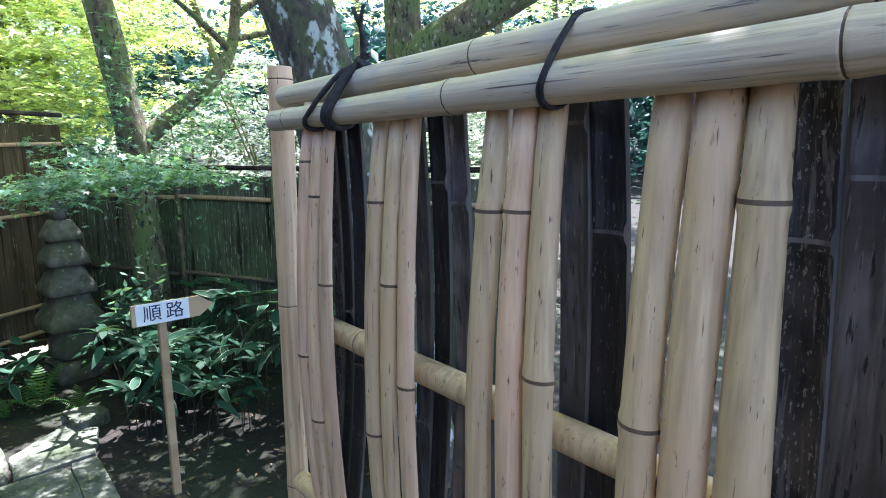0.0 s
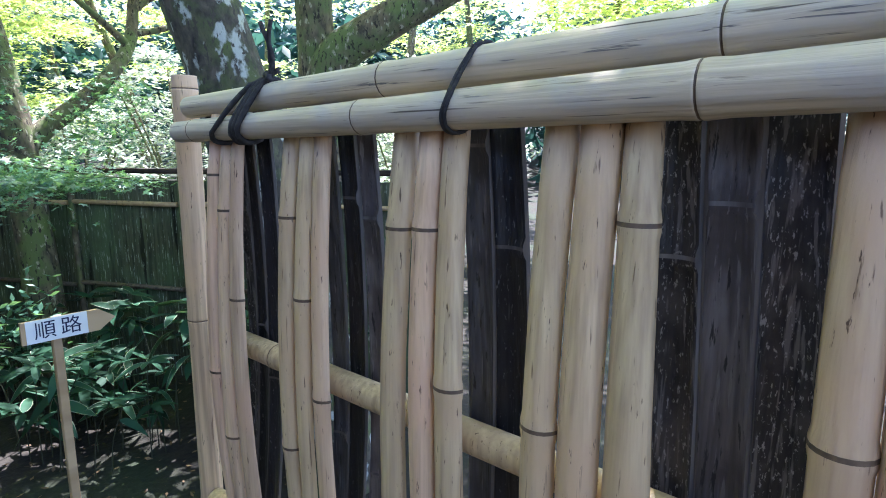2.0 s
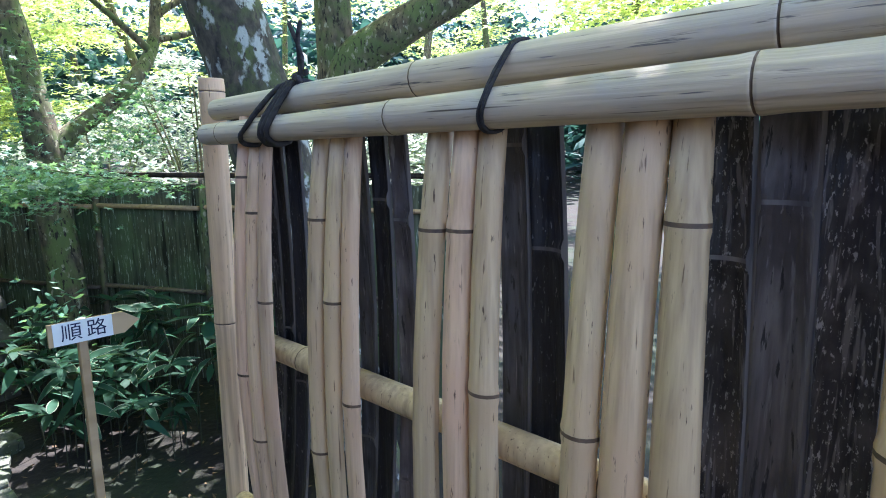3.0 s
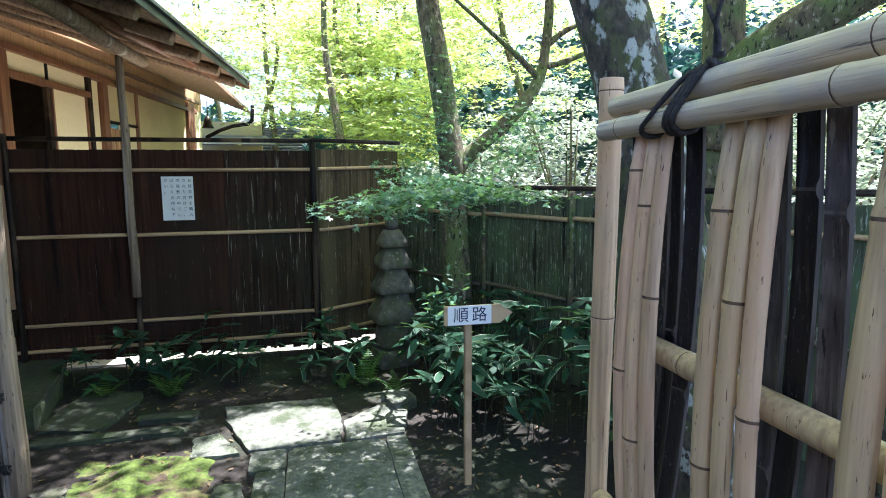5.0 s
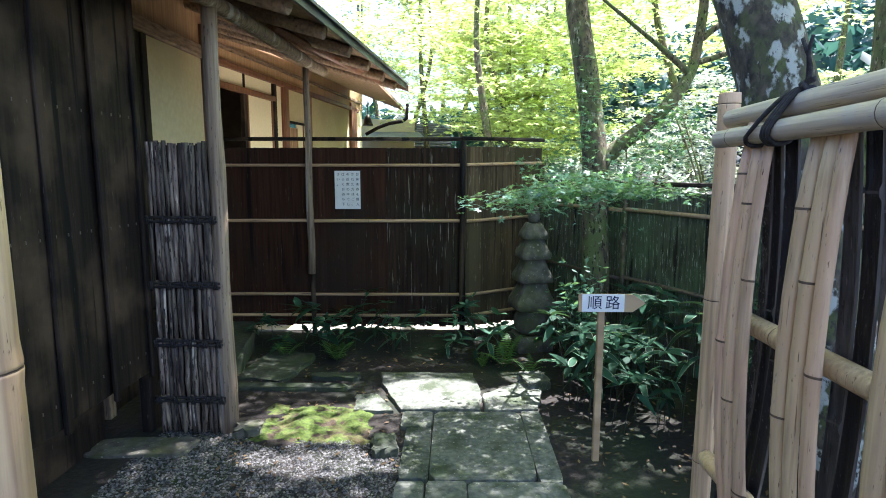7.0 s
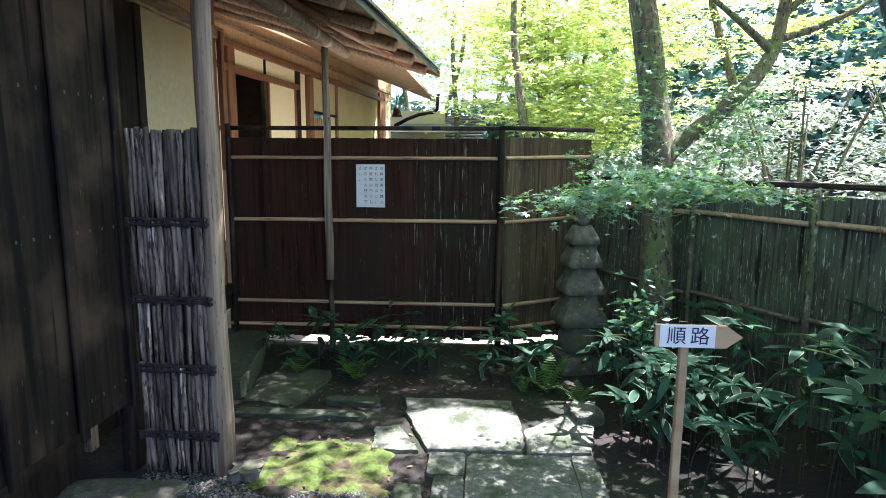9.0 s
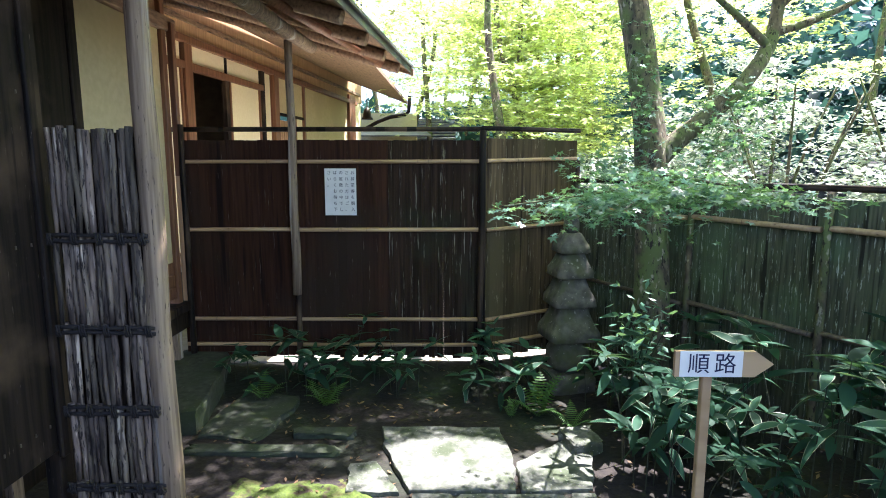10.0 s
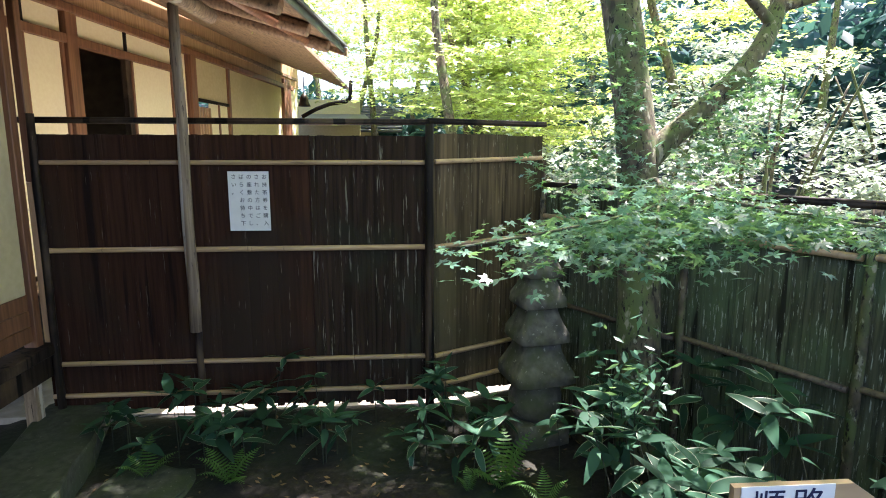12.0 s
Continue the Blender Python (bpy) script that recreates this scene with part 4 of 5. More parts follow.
def odd_slab(name, corners, h, m, parent, label):
    """A flat slab with a broken outline through a few corners."""
    cx, cy = (sum(c[i] for c in corners) / len(corners) for i in (0, 1))
    pts = []
    for (ax, ay), (bx, by) in zip(corners, corners[1:] + corners[:1]):
        for q in range(6):
            j = 0.0 if q == 0 else 0.009
            pts.append((ax + (bx - ax) * q / 6 - cx + random.uniform(-j, j), ay + (by - ay) * q / 6 - cy + random.uniform(-j, j)))
    return part(name, rough_stone(cx, cy, GZ - 0.06, GZ + h, pts, 0.002, 0.006), M[m], parent, label)


odd_slab("slab", [(-0.165, 3.515), (0.355, 3.525), (0.375, 3.82), (0.33, 4.20), (-0.385, 4.20), (-0.335, 3.94)], 0.030, "slab", paving, "large irregular granite slab")
odd_slab("slab", [(-0.475, 3.50), (-0.215, 3.50), (-0.365, 3.79), (-0.50, 3.76)], 0.026, "slab", paving, "small rough slab beside the large one")
odd_slab("slab", [(0.385, 3.53), (0.74, 3.55), (0.84, 3.98), (0.70, 4.07), (0.39, 3.80)], 0.022, "slab", paving, "mossy broken slab at the path edge")


def stone(name, x, y, w, d, h, label, m="stone", rz=0, lump=0.012):
    bm = rough_stone(0, 0, GZ - 0.04, GZ + h, quad_outline(w, d, 5, 0.3), lump, min(0.03, h * 0.6))
    bmesh.ops.rotate(bm, verts=bm.verts, matrix=Matrix.Rotation(radians(rz), 3, "Z"))
    bmesh.ops.translate(bm, verts=bm.verts, vec=(x, y, 0))
    return solo(name, bm, M[m], label, "stone")


stone("shoe_stone", -1.79, 4.72, 0.42, 1.35, 0.15, "long flat mossy stone step beside the veranda", "mossy_slab", rz=14)
stone("stepping_stone", -1.24, 4.37, 0.44, 0.70, 0.03, "flat dark green-grey stepping stone", "mossy_slab", rz=-10)
stone("kerb_stone", -1.02, 3.905, 0.89, 0.10, 0.035, "long narrow green mossy stone kerb", "mossy_slab", -1)
stone("kerb_stone", -0.72, 4.13, 0.40, 0.10, 0.035, "short narrow green mossy stone kerb", "mossy_slab", -1)
# Paler slab material puts the sunlight of this mossy stone into its colour.
stone("edge_stone", 0.78, 4.02, 0.20, 0.22, 0.075, "rough stone at the path edge, pale with painted sunlight", "slab", 20)
stone("edge_stone", -0.215, 3.02, 0.15, 0.20, 0.055, "dark rough stone beside the gravel", "mossy_slab", 12)
stone("threshold_stone", -1.60, 3.00, 0.6, 0.22, 0.02, "flat dark stone below the boarded wall", "stone", 4)
stone("edge_stone", -1.06, 3.20, 0.16, 0.12, 0.06, "small rough stone at the pillar foot", "stone", 10)

# moss bed and gravel
def moss_sheet(x0, x1, y0, y1, level, step=0.022):
    """A hummocky sheet whose ragged edge sinks into the soil."""
    nx, ny = int((x1 - x0) / step), int((y1 - y0) / step)
    verts, faces = [], []
    for j in range(ny + 1):
        for i in range(nx + 1):
            x, y = x0 + i * step, y0 + j * step
            u, v = 2 * i / nx - 1, 2 * j / ny - 1
            h = level - 0.055 * max(abs(u), abs(v)) ** 3 + 0.030 * noise.noise((x * 6, y * 6, 5)) + 0.014 * noise.noise((x * 22, y * 22, 1)) + 0.006 * noise.noise((x * 70, y * 70, 2))
            verts.append((x, y, GZ + h))
    w = nx + 1
    for j in range(ny):
        for i in range(nx):
            faces.append((j * w + i, j * w + i + 1, (j + 1) * w + i + 1, (j + 1) * w + i))
    me = bpy.data.meshes.new("moss_bed")
    me.from_pydata(verts, [], faces)
    me.materials.append(M["moss"])
    return smooth(me)


solo("moss_bed", moss_sheet(-1.18, -0.22, 3.00, 3.74, 0.024), None, "low hummocky bed of bright yellow-green moss", "moss", kind="stuff")


def scatter_chips(name, count, area, size, m, label, category):
    verts, faces = [], []
    base = [(0, 0, 1), (1, 0, 0), (0, 1, 0), (-1, 0, 0), (0, -1, 0)]
    tri = ((0, 1, 2), (0, 2, 3), (0, 3, 4), (0, 4, 1), (4, 3, 2, 1))
    for _ in range(count):
        x, y = area()
        s, a = size * random.uniform(0.5, 1.5), random.uniform(0, 6.3)
        o = len(verts)
        for v in base:
            px, py = v[0] * math.cos(a) - v[1] * math.sin(a) * 0.7, v[0] * math.sin(a) + v[1] * math.cos(a) * 0.7
            verts.append((x + s * px, y + s * py, ground_height(x, y) + 0.002 + s * 0.7 * v[2]))
        faces += [tuple(o + i for i in f) for f in tri]
    me = bpy.data.meshes.new(name)
    me.from_pydata(verts, [], faces)
    me.materials.append(m)
    return solo(name, me, None, label, category, kind="stuff")


def gravel_area():
    while True:
        x, y = random.uniform(-1.6, -0.08), random.uniform(0.8, 3.25)
        if not (x > -1.15 and y > 3.12 + 0.1 * math.sin(9 * x)):
            return x, y


scatter_chips("gravel", 30000, gravel_area, 0.0075, M["gravel"], "loose grey gravel beside the path", "gravel")


# ---------------- stone pagoda ----------------
def lathe_square(bm, cx, cy, profile, power=5.0, seg=24, turn=0.2):
    rings = []
    for z, r in profile:
        ring = []
        for k in range(seg):
            a = 2 * math.pi * k / seg
            q = (abs(math.cos(a)) ** power + abs(math.sin(a)) ** power) ** (-1 / power)
            rr = r * q * (1 + 0.02 * noise.noise((math.cos(a) * 2, math.sin(a) * 2, z * 9)))
            ring.append(bm.verts.new((cx + rr * math.cos(a + turn), cy + rr * math.sin(a + turn), z)))
        rings.append(ring)
    for a, b in zip(rings, rings[1:]):
        for i in range(seg):
            f = bm.faces.new((a[i], a[(i + 1) % seg], b[(i + 1) % seg], b[i]))
            f.smooth = True
    bm.faces.new(rings[-1])
    bm.faces.new(list(reversed(rings[0])))


pagoda = thing("stone_pagoda", (0.875, 4.95, GZ), "small weathered grey stone pagoda of stacked tiers before the fence", "pagoda")
PX, PY = 0.88, 4.95
for name, prof, p in (("base", [(GZ - 0.05, 0.165), (0.20, 0.165), (0.235, 0.145)], 5), ("ball", [(0.232, 0.10), (0.26, 0.135), (0.32, 0.155), (0.39, 0.152), (0.45, 0.12), (0.478, 0.09)], 2.2),
                      ("tier", [(0.470, 0.166), (0.478, 0.184), (0.535, 0.180), (0.60, 0.146), (0.66, 0.120), (0.712, 0.108)], 5),
                      ("tier", [(0.712, 0.134), (0.720, 0.155), (0.770, 0.150), (0.83, 0.118), (0.90, 0.092), (0.917, 0.090)], 5),
                      ("tier", [(0.917, 0.114), (0.925, 0.135), (0.975, 0.130), (1.03, 0.10), (1.09, 0.078)], 5),
                      ("tier", [(1.09, 0.092), (1.10, 0.112), (1.14, 0.107), (1.19, 0.08), (1.23, 0.06)], 5), ("finial", [(1.23, 0.04), (1.27, 0.055), (1.33, 0.05), (1.40, 0.02)], 2.2)):
    bm = bmesh.new()
    lathe_square(bm, PX, PY, prof, 11 if p == 5 else p)
    part(name, bm, M["stone"], pagoda)


# ---------------- trees ----------------
def limb(bm, pts, r0, r1, seg=14, lump=0.06):
    """A tapered, uneven trunk or branch through points, smoothed between them."""
    pts = [Vector(p) for p in pts]
    fine = []
    for i in range(len(pts) - 1):
        a, b, c, d = pts[max(i - 1, 0)], pts[i], pts[i + 1], pts[min(i + 2, len(pts) - 1)]
        for q in range(5):
            t = q / 5
            fine.append(0.5 * ((2 * b) + (c - a) * t + (2 * a - 5 * b + 4 * c - d) * t * t + (3 * b - a - 3 * c + d) * t ** 3))
    fine.append(pts[-1])
    n = len(fine) - 1
    rings = tube(bm, fine, [r0 + (r1 - r0) * (i / n) ** 0.8 for i in range(n + 1)], seg)
    for ring in rings:
        c = sum((v.co for v in ring), Vector()) / len(ring)
        for v in ring:
            v.co += (v.co - c) * lump * (noise.noise(v.co * 5.0) + 0.6 * noise.noise(v.co * 14.0))


LOBES5 = []
for k in range(5):
    a = math.pi / 2 + (k - 2) * 0.95
    LOBES5.append((a, 1.0 - 0.16 * abs(k - 2)))


def star(lobes, notch, width):
    """A leaf of pointed lobes: corners and four-sided faces round its heart."""
    verts, faces = [(0, 0, 0)], []
    for a, r in lobes:
        o = len(verts)
        verts += [(notch * math.cos(a - width), notch * math.sin(a - width), 0), (r * math.cos(a), r * math.sin(a), -0.08 * r), (notch * math.cos(a + width), notch * math.sin(a + width), 0)]
        faces.append((0, o, o + 1, o + 2))
    return np.array(verts), faces


MAPLE5 = star(LOBES5, 0.42, 0.42)
MAPLE3 = star([(math.pi / 2 - 1.25, 0.9), (math.pi / 2, 1.0), (math.pi / 2 + 1.25, 0.9)], 0.45, 0.5)
OVAL = (np.array([(0, -1, 0), (0.42, -0.2, -0.06), (0, 1, -0.05), (-0.42, -0.2, -0.06), (0, -0.1, 0.04)], float), [(0, 1, 4), (1, 2, 4), (2, 3, 4), (3, 0, 4)])
rng = np.random.default_rng(7)


def leaves(name, centres, size, template, material, tilt=0.45, spread=0.3):
    """One mesh of many leaves at the given places, each turned and tilted by chance."""
    c = np.asarray(centres, float)
    n = len(c)
    tv, tf = template
    s = size * rng.uniform(1 - spread, 1 + spread, n)
    yaw, ax, ay = rng.uniform(0, 2 * np.pi, n), rng.normal(0, tilt, n), rng.normal(0, tilt, n)
    v = tv[None] * s[:, None, None]
    cy, sy = np.cos(yaw)[:, None], np.sin(yaw)[:, None]
    x, y, z = v[..., 0] * cy - v[..., 1] * sy, v[..., 0] * sy + v[..., 1] * cy, v[..., 2]
    ca, sa = np.cos(ax)[:, None], np.sin(ax)[:, None]
    y, z = y * ca - z * sa, y * sa + z * ca
    cb, sb = np.cos(ay)[:, None], np.sin(ay)[:, None]
    x, z = x * cb + z * sb, -x * sb + z * cb
    out = np.stack((x, y, z), -1) + c[:, None]
    k = len(tv)
    sizes = np.array([len(f) for f in tf])
    flat = np.concatenate([np.array(f) for f in tf])
    idx = (flat[None] + (np.arange(n) * k)[:, None]).ravel()
    me = bpy.data.meshes.new(name)
    me.vertices.add(n * k)
    me.vertices.foreach_set("co", out.reshape(-1).astype(np.float32))
    me.loops.add(len(idx))
    me.loops.foreach_set("vertex_index", idx.astype(np.int32))
    tot = np.tile(sizes, n)
    me.polygons.add(len(tot))
    me.polygons.foreach_set("loop_start", np.concatenate(([0], np.cumsum(tot)[:-1])).astype(np.int32))
    me.update(calc_edges=True)
    me.materials.append(material)
    return me


def sprays(centre, radii, count, per, flat=0.06, reach=0.45, gap=-0.10):
    """Places of leaves in flat layered sprays that fill an uneven oval crown."""
    c, r = np.array(centre, float), np.array(radii, float)
    d = rng.normal(size=(count, 3))
    d /= np.linalg.norm(d, axis=1)[:, None]
    heart = c + d * r * (rng.uniform(0.15, 1.0, count) ** 0.5)[:, None]
    keep = np.array([noise.noise(Vector(h) * 0.75) > gap for h in heart])
    heart = heart[keep]
    p = np.repeat(heart, per, 0)
    off = rng.normal(size=p.shape) * np.array((reach, reach, flat))
    off[:, 2] -= 0.10 * (off[:, 0] ** 2 + off[:, 1] ** 2)
    return p + off


# Chosen sun patches on the ground; gaps are cut in the crowns to fit.
LIT = [(0.03, 3.80, 0.42, 0.28, 0.0), (0.60, 3.84, 0.26, 0.18, 0.8), (0.74, 4.24, 0.20, 0.20, 0.0), (-0.62, 3.34, 0.50, 0.30, 2.8), (-0.30, 3.62, 0.16, 0.14, 0.8), (-0.55, 2.86, 0.46, 0.15, 0.9), (0.20, 3.20, 0.08, 0.06, 0.5), (0.48, 3.24, 0.12, 0.07, 0.5),
       (0.95, 4.62, 0.20, 0.16, 0.0), (0.47, 4.42, 0.17, 0.11, 0.0), (-1.2, 5.42, 0.9, 0.2, 0.0), (0.1, 5.42, 0.35, 0.15, 0.5), (0.75, 5.6, 0.25, 0.2, 0.3), (-1.0, 6.1, 1.1, 0.85, 0.1), (0.3, 6.1, 0.8, 0.8, 0.25), (-0.9, 8.0, 1.5, 1.4, 0.3), (1.4, 6.2, 0.6, 0.6, 0.4),
       (3.6, 5.6, 1.7, 1.5, 0.4), (5.0, 4.4, 1.2, 1.2, 0.4), (6.3, 6.0, 1.5, 1.5, 0.3)]


def open_to_sun(p):
    """Cuts leaves out of the crown so that sunlight lands on the LIT patches."""
    k = (p[:, 2] - GZ) / sun_dir.z
    gx, gy = p[:, 0] - k * sun_dir.x, p[:, 1] - k * sun_dir.y
    keep = np.ones(len(p), bool)
    for x, y, rx, ry, rest in LIT:
        inside = ((gx - x) / rx) ** 2 + ((gy - y) / ry) ** 2 < 1
        keep &= ~inside | (rng.uniform(size=len(p)) < rest * 0.12)
    return p[keep]


def tree(label, limbs, crowns, bark, leaf, size, template, tilt=0.4):
    """limbs: (points, radius at foot, radius at tip), the first being the trunk. crowns: arguments of sprays()."""
    base = limbs[0][0][0]
    t = thing("maple_tree", base, label, "tree")
    for k, (pts, r0, r1) in enumerate(limbs):
        bm = bmesh.new()
        limb(bm, pts, r0, r1)
        part("trunk" if k == 0 else "limb", bm, M[bark], t)
    pts = open_to_sun(np.concatenate([sprays(*c) for c in crowns]))
    part("crown", leaves("crown", pts, size, template, M[leaf], tilt), None, t, "layered crown of small maple leaves")
    return t


# The high crowns are mostly unseen, added to keep sun off ground and gate.
tree("large leaning maple with mottled grey bark beside the gate, unseen shading crown",
     [([(1.98, 2.30, 0.0), (1.86, 2.36, 0.7), (1.70, 2.45, 1.5), (1.52, 2.54, 2.27), (1.22, 2.70, 3.2), (0.9, 2.95, 4.4), (0.5, 3.4, 6.0)], 0.235, 0.09),
      ([(1.2, 2.72, 3.3), (1.6, 3.2, 4.2), (2.2, 3.9, 5.2)], 0.11, 0.03), ([(0.98, 2.88, 4.1), (0.3, 3.2, 4.9), (-0.6, 3.8, 5.4)], 0.09, 0.02)],
     [((0.9, 4.3, 5.6), (2.6, 2.0, 0.9), 150, 75), ((0.6, 3.3, 6.4), (2.6, 2.2, 0.8), 120, 75), ((-0.8, 5.0, 6.0), (1.5, 1.6, 0.6), 55, 75), ((3.0, 2.6, 5.4), (2.6, 2.1, 0.8), 240, 75), ((1.0, 3.4, 5.0), (2.4, 2.2, 0.5), 170, 75), ((1.7, 6.5, 5.7), (1.8, 1.3, 0.5), 130, 75), ((-0.6, 1.6, 5.3), (2.3, 2.4, 0.6), 150, 75), ((3.7, 1.6, 5.4), (1.9, 1.8, 0.6), 170, 75), ((2.3, 1.3, 5.0), (1.4, 1.4, 0.5), 150, 75)],
     "bark", "maple", 0.055, MAPLE3)
tree("maple with mossy trunk and a long low limb before the fence",
     [([(1.37, 4.60, 0.05), (1.36, 4.62, 0.6), (1.35, 4.67, 1.2), (1.35, 4.78, 1.8), (1.30, 4.90, 2.4), (1.20, 5.05, 3.2), (1.1, 5.2, 4.4), (1.0, 5.4, 5.6)], 0.124, 0.085),
      ([(1.36, 4.76, 1.70), (1.52, 4.78, 1.86), (1.78, 4.84, 2.06), (2.02, 4.92, 2.28), (2.20, 5.02, 2.52), (2.27, 5.08, 2.77), (2.31, 5.1, 3.2), (2.28, 5.2, 3.9)], 0.072, 0.034),
      ([(2.19, 5.01, 2.50), (1.97, 4.95, 2.66), (1.70, 4.88, 2.84), (1.35, 4.85, 3.1)], 0.034, 0.012),
      ([(2.23, 5.04, 2.60), (2.45, 5.05, 2.66), (2.76, 5.05, 2.80), (3.1, 5.1, 3.05)], 0.034, 0.012),
      ([(2.27, 5.08, 2.78), (2.45, 5.05, 2.92), (2.75, 5.03, 3.06), (3.1, 5.0, 3.3)], 0.034, 0.012)],
     [((1.0, 6.4, 3.9), (2.8, 1.8, 0.8), 130, 80), ((2.6, 6.0, 4.4), (1.6, 1.6, 0.7), 45, 70), ((0.2, 7.0, 3.4), (1.2, 1.2, 0.7), 30, 70)],
     "bark_moss", "maple", 0.055, MAPLE3)
tree("mossy maple with a thick slanting limb beyond the gate",
     [([(2.98, 3.62, 0.0), (2.90, 3.58, 1.0), (2.85, 3.54, 2.0), (2.80, 3.52, 3.0), (2.7, 3.5, 4.6)], 0.19, 0.10),
      ([(2.86, 3.52, 1.85), (2.86, 3.42, 2.28), (3.02, 3.18, 2.50), (3.30, 2.88, 2.72), (3.7, 2.5, 3.05), (4.4, 2.0, 3.7)], 0.17, 0.08)],
     [((3.6, 4.4, 4.6), (1.8, 1.8, 0.9), 60, 60), ((4.2, 3.2, 4.2), (1.6, 1.6, 0.8), 45, 60)],
     "bark_moss", "maple", 0.055, MAPLE3)

# the low spray that hangs before the fence and the leaves on the trunk
spray = thing("maple_branch", (1.2, 4.2, GZ), "low spreading maple branch with star-shaped green leaves", "branch")
bm = bmesh.new()
for pts, r in (([(1.33, 4.70, 1.62), (1.24, 4.36, 1.66), (1.1, 3.95, 1.68), (0.95, 3.6, 1.62), (0.6, 3.4, 1.57), (0.25, 3.3, 1.53)], 0.012), ([(1.05, 3.85, 1.66), (1.2, 3.45, 1.62), (1.45, 3.2, 1.58)], 0.009),
               ([(0.95, 3.6, 1.62), (0.8, 3.3, 1.55), (0.65, 3.15, 1.5)], 0.006)):
    limb(bm, pts, r, 0.003, 7)
part("twig", bm, M["bark_moss"], spray)
for c, n in (((0.88, 3.42, 1.570), 800), ((1.25, 3.40, 1.585), 620), ((0.60, 3.38, 1.54), 300), ((1.05, 3.7, 1.65), 300), ((0.80, 3.45, 1.485), 200)):
    p = np.array(c) + np.clip(rng.normal(size=(n, 3)), -2, 2) * np.array((0.19, 0.17, 0.026))
    p[:, 2] -= 0.25 * (p[:, 0] - 0.95) ** 2 * 0.4
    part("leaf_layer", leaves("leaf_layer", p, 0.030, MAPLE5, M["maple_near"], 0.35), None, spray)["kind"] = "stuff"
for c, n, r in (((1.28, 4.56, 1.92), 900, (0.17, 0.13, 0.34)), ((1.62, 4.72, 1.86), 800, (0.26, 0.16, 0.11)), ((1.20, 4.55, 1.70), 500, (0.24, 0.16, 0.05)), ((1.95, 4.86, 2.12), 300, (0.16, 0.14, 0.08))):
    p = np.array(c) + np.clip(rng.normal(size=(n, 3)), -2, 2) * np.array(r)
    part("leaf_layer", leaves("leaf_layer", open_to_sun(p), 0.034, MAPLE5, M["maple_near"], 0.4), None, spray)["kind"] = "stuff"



def back_tree(x, y, h, r, low=True, lean=0.3, size=0.092, n=70, leaf="maple", label="backlit maple beyond the garden fence"):
    z0 = ground_height(x, y) - 0.1
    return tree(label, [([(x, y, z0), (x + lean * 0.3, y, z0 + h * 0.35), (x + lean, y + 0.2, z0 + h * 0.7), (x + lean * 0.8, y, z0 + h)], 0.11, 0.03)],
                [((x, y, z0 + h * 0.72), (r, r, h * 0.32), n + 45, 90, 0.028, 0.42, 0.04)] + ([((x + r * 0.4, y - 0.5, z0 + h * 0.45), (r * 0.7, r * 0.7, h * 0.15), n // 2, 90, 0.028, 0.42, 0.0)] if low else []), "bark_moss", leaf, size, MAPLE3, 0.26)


for x, y, h, r, low in ((0.9, 9.8, 5.4, 1.8, True), (-0.5, 15.8, 7.0, 2.0, False), (-2.4, 21.5, 9.5, 2.8, False), (0.2, 19.5, 8.0, 2.4, False), (1.3, 12.8, 5.6, 1.6, True), (1.7, 15.0, 6.4, 2.0, True), (-1.4, 17.6, 7.2, 2.2, False), (-0.4, 24.5, 8.5, 2.6, True), (2.4, 14.0, 6.0, 2.0, True), (1.6, 18.5, 9.5, 3.2, True), (6.0, 19.0, 10.5, 3.6, False), (-3.0, 26.0, 10.0, 3.4, False), (1.7, 12.0, 6.2, 2.4, True), (4.6, 10.5, 6.6, 2.2, False), (7.2, 7.2, 6.4, 2.1, False), (3.8, 16.0, 8.4, 2.8, False), (8.4, 13.0, 8.0, 2.8, False),
                        (7.0, 3.4, 5.6, 1.9, False), (10.5, 8.0, 7.4, 2.6, False)):
    back_tree(x, y, h, r, low, 0.9 * math.sin(7 * x + y))

# glossy bushes in the sun behind the lower fence
for x, y, h, r in ((3.3, 6.6, 2.7, 0.95), (4.4, 6.3, 2.8, 1.0), (2.5, 7.4, 2.3, 0.8), (5.3, 5.3, 2.6, 0.95), (4.6, 4.3, 2.0, 0.7), (1.7, 8.2, 2.1, 0.8), (3.9, 8.0, 3.0, 1.0), (5.9, 6.8, 3.1, 1.1), (6.7, 5.4, 2.9, 1.0)):
    b = thing("bush", (x, y, GZ), "sunlit glossy-leaved evergreen bush behind the fence", "bush")
    bm = bmesh.new()
    for k in range(6):
        a = k * 1.05
        limb(bm, [(x, y, GZ - 0.05), (x + 0.3 * r * math.cos(a), y + 0.3 * r * math.sin(a), GZ + h * 0.5), (x + 0.7 * r * math.cos(a), y + 0.7 * r * math.sin(a), GZ + h * 0.85)], 0.025, 0.008, 7)
    part("branch", bm, M["bark_moss"], b)
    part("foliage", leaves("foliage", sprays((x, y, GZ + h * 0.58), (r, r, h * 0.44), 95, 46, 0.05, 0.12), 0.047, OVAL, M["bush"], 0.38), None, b)

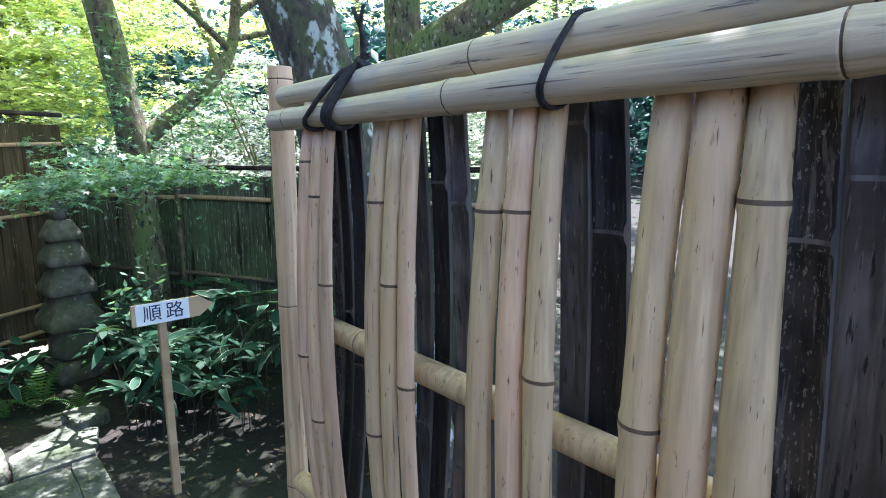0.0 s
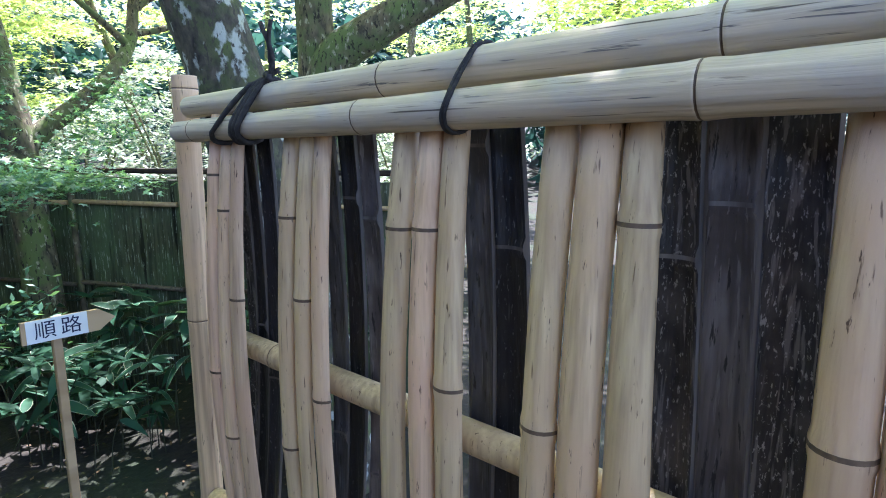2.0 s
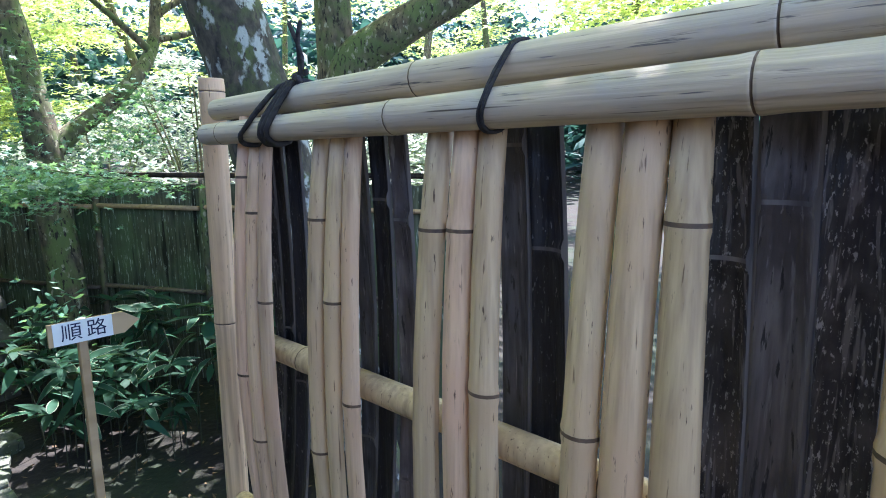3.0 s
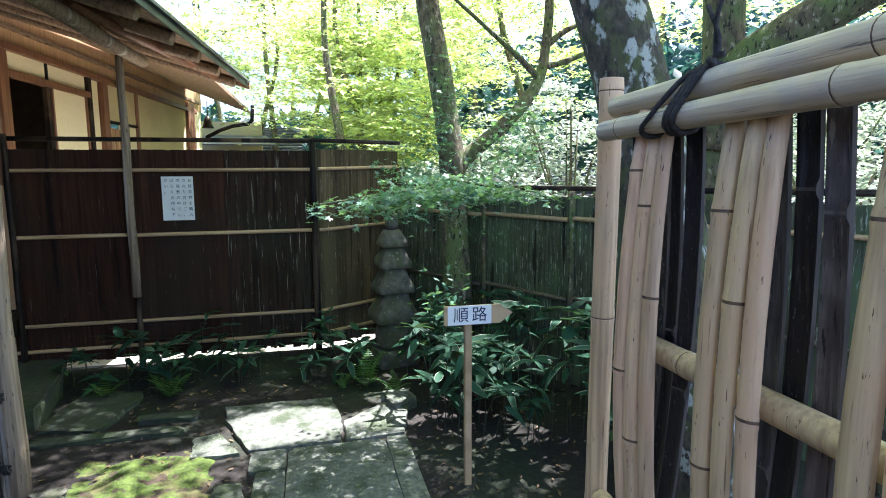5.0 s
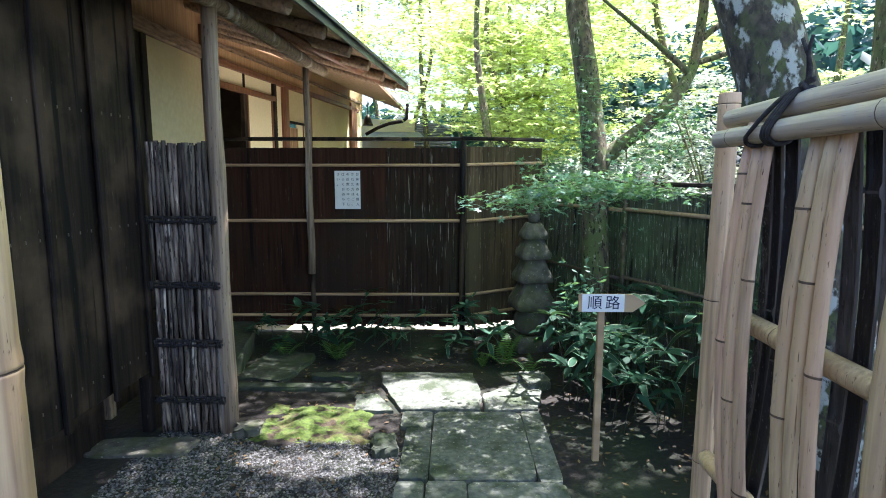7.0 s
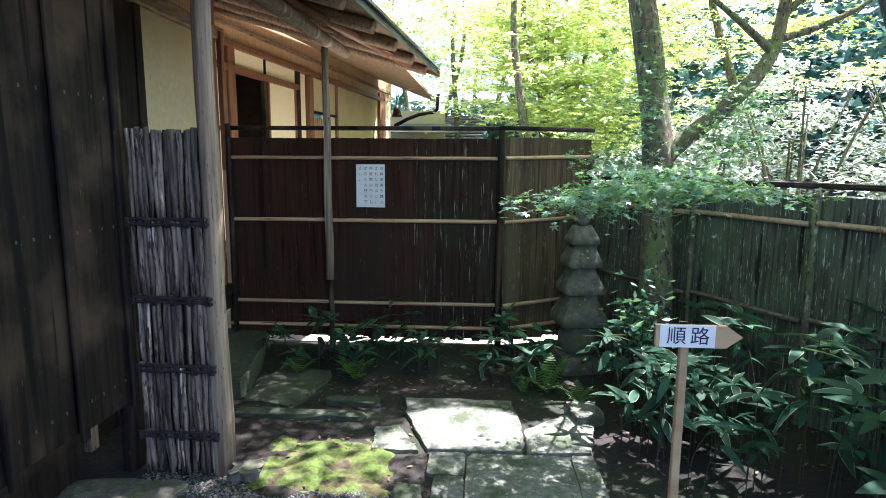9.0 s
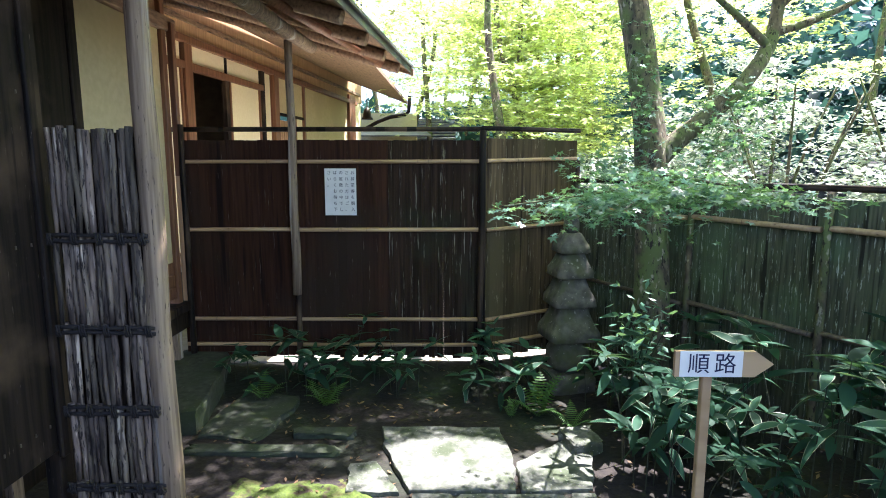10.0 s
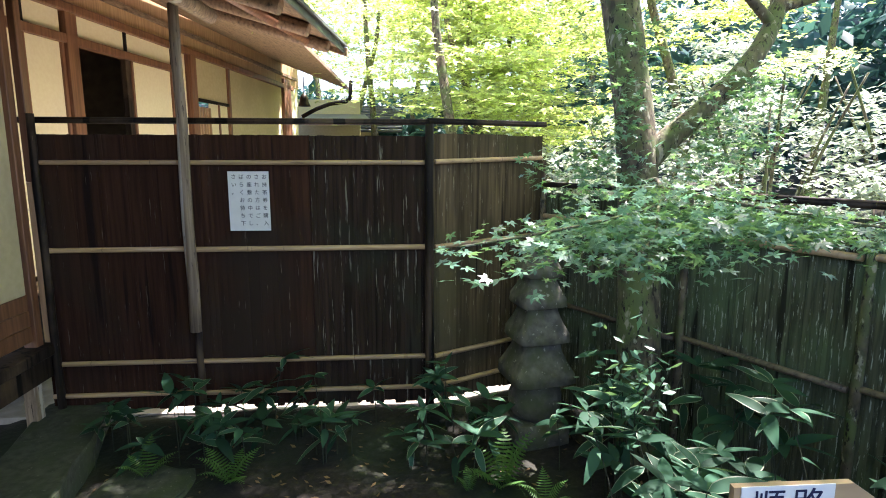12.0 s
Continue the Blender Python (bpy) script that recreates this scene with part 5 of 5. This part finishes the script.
# wooded slope in the distance
def far_wood():
    out = []
    for _ in range(230):
        a = rng.uniform(-1.25, 1.45)
        d = rng.uniform(20, 42)
        x, y = d * math.sin(a), d * math.cos(a)
        z = ground_height(x, y)
        hgt = rng.uniform(4.0, 8.5) * (1.0 if a > 0.26 or a < -0.5 else 0.42)
        r = rng.uniform(1.4, 2.6)
        pts = rng.normal(size=(230, 3))
        pts /= np.linalg.norm(pts, axis=1)[:, None]
        pts = pts * np.array((r, r, hgt * 0.45)) * rng.uniform(0.6, 1.1, (230, 1)) + np.array((x, y, z + hgt * 0.55))
        out.append(pts)
    return np.concatenate(out)


solo("far_woods", leaves("far_woods", far_wood(), 0.34, OVAL, M["far_leaf"], 0.7), None, "dense blue-green woods on the slope behind, haze in the colour", "woods", kind="stuff")

# small round-leaved shrub at the foot of the trunk
shrub = thing("shrub", (1.10, 4.20, GZ), "small round-leaved shrub at the foot of the maple", "shrub")
bm = bmesh.new()
for k in range(5):
    limb(bm, [(1.10, 4.20, GZ - 0.02), (1.08 + 0.03 * k, 4.18 + 0.02 * k, 0.45), (1.02 + 0.07 * k, 4.12 + 0.03 * (k % 2), 0.72 + 0.03 * k)], 0.006, 0.002, 6)
part("stem", bm, M["stem"], shrub)
p = np.array((1.13, 4.16, 0.74)) + rng.normal(size=(130, 3)) * np.array((0.10, 0.09, 0.11))
part("foliage", leaves("foliage", p, 0.030, OVAL, M["maple_near"], 0.5), None, shrub)["kind"] = "stuff"


# ---------------- broad-leaved bamboo grass ----------------
def sasa_leaf(length, width, droop, edge):
    """A long pointed leaf along +y, arched, with a pale margin on older leaves."""
    bm = bmesh.new()
    rows = []
    n = 7
    for i in range(n + 1):
        s = i / n
        w = width * (math.sin(math.pi * min(1, s * 1.02) ** 0.72) ** 0.8) * 0.5 + 0.0008
        y, z = length * s, -droop * length * s * s + 0.02 * math.sin(s * 3)
        rows.append([bm.verts.new((q * w, y, z + 0.16 * w * abs(q))) for q in (-1, -0.86, 0, 0.86, 1)])
    for a, b in zip(rows, rows[1:]):
        for k in range(4):
            f = bm.faces.new((a[k], a[k + 1], b[k + 1], b[k]))
            f.smooth = True
            f.material_index = 1 if edge and k in (0, 3) else 0
    return finish(bm, "leaf", [M["sasa"], M["sasa_edge"]])


SASA = [sasa_leaf(1.0, 0.29, d, e) for d in (0.08, 0.22, 0.6) for e in (False, True)]
rnd = random.Random(11)


def sasa(x, y, height, size, count, group, label):
    z0 = ground_height(x, y) - 0.02
    p = thing("bamboo_grass", (x, y, z0), label, "plant", group)
    az, lean = rnd.uniform(0, 6.3), rnd.uniform(0.02, 0.30) * height
    tip = Vector((x + lean * math.cos(az), y + lean * math.sin(az), z0 + height))
    mid = Vector((x + 0.25 * lean * math.cos(az), y + 0.25 * lean * math.sin(az), z0 + height * 0.55))
    bm = bmesh.new()
    limb(bm, [(x, y, z0), mid, tip], 0.0035, 0.002, 6, 0)
    part("stem", bm, M["stem"], p)
    a = rnd.uniform(0, 6.3)
    for k in range(count):
        a += 2 * math.pi / count * rnd.uniform(0.7, 1.3)
        s = size * rnd.uniform(0.7, 1.15)
        low = k >= 5 or (k == 4 and rnd.random() < 0.4)
        at = mid.lerp(tip, rnd.uniform(0.1, 0.8)) if low else tip
        old = rnd.random() < 0.35
        me = SASA[2 * rnd.choice((0, 1, 1, 2) if low else (0, 0, 1, 1)) + (1 if old else 0)]
        ob = part("leaf", me, None, p)
        pitch = rnd.uniform(-40, 5) if low else rnd.uniform(-8, 26)
        ob.matrix_basis = pose(at.x, at.y, at.z, pitch, rnd.uniform(-25, 25), math.degrees(a)) @ Matrix.Diagonal((s, s, s, 1))


made = 0
while made < 92:
    x, y = rnd.uniform(0.95, 2.35), rnd.uniform(2.55, 4.75)
    fence_x = 1.05 + (5.54 - y) * 0.593
    if x > fence_x - 0.14 or x < 0.92 + 0.16 * abs(y - 3.9) or math.hypot(x - 1.29, y - 4.37) < 0.2 or math.hypot(x - 1.9, y - 2.35) < 0.35 or (y < 3.15 and x < 1.6):
        continue
    hgt = rnd.uniform(0.28, 0.62) + 0.30 * max(0, min(1, (x - 1.0) / 0.7)) * rnd.random()
    sasa(x, y, hgt, rnd.uniform(0.145, 0.215), rnd.choice((5, 6, 6, 7, 8)), "bamboo grass by the sign", "broad-leaved bamboo grass with pale leaf margins in the shade")
    made += 1
for k in range(46):
    x = rnd.uniform(-1.62, 0.72)
    y = rnd.uniform(4.62, 5.10)
    sasa(x, y, rnd.uniform(0.14, 0.42), rnd.uniform(0.13, 0.20), rnd.choice((4, 5, 6, 7)), "bamboo grass along the fence", "small bamboo grass with pale margins at the fence foot")

for x, y, hgt in ((0.46, 4.50, 0.26), (0.54, 4.58, 0.30), (0.38, 4.56, 0.20), (0.93, 4.55, 0.32)):
    sasa(x, y, hgt, 0.17, 6, "bamboo grass along the fence", "small bamboo grass with sunlit leaves beside the pagoda")


# ---------------- ferns ----------------
def frond(length):
    bm = bmesh.new()
    limb(bm, [(0, 0, 0), (0, length * 0.5, length * 0.28), (0, length, length * 0.12)], 0.003, 0.001, 5, 0)
    n = 15
    for i in range(2, n + 1):
        s = i / (n + 0.5)
        w = length * 0.30 * math.sin(math.pi * min(1.0, s * 0.86 + 0.14)) * (1 - 0.35 * s)
        y, z = length * s, length * (0.28 * math.sin(math.pi * 0.62 * s) / 0.83)
        h = length / n * 0.42
        for sd in (-1, 1):
            v = [bm.verts.new(c) for c in ((0, y - h, z), (sd * w * 0.55, y - h * 0.5, z - 0.004), (sd * w, y + h * 1.2, z - 0.02), (sd * w * 0.5, y + h * 0.8, z), (0, y + h * 0.6, z))]
            bm.faces.new(v)
    return finish(bm, "frond", [M["fern"]])


FROND = frond(1.0)
for x, y, s, n in ((0.60, 4.40, 0.27, 7), (0.78, 4.24, 0.16, 5), (0.42, 4.38, 0.13, 5), (-0.80, 4.55, 0.22, 8), (1.02, 2.15, 0.2, 7), (-1.25, 4.62, 0.2, 6)):
    f = thing("fern", (x, y, GZ), "green fern with feathery arching fronds", "fern")
    for k in range(n):
        ob = part("frond", FROND, None, f)
        q = s * rnd.uniform(0.75, 1.15)
        ob.matrix_basis = pose(x, y, ground_height(x, y), rnd.uniform(5, 45), 0, 360 / n * k + rnd.uniform(-14, 14)) @ Matrix.Diagonal((q, q, q, 1))


# ---------------- fallen leaves ----------------
pts = np.stack((rng.uniform(-1.5, 2.2, 900), rng.uniform(2.0, 5.1, 900), np.zeros(900)), -1)
pts[:, 2] = [ground_height(x, y) + 0.012 for x, y, _ in pts]
solo("fallen_leaves", leaves("fallen_leaves", pts, 0.018, OVAL, M["dead_leaf"], 0.25), None, "small brown fallen leaves on the ground", "leaves", kind="stuff")

# ---------------- neighbouring house beyond the fence ----------------
nb = thing("neighbour_house", (-2.6, 19.5, GZ), "low house with grey tiled roof beyond the garden", "house")
bm = bmesh.new()
box(bm, (-6, 18, GZ), (-0.6, 23, 2.4), 0.01)
part("wall", bm, M["plaster"], nb)
for k in range(9):
    y0 = 17.2 + 0.42 * k
    z = 2.34 + 0.11 * k
    bm = bmesh.new()
    box(bm, (-6.6, y0, z), (0.1, y0 + 0.46, z + 0.06), 0.01)
    part("roof_course", bm, M["tile"], nb)
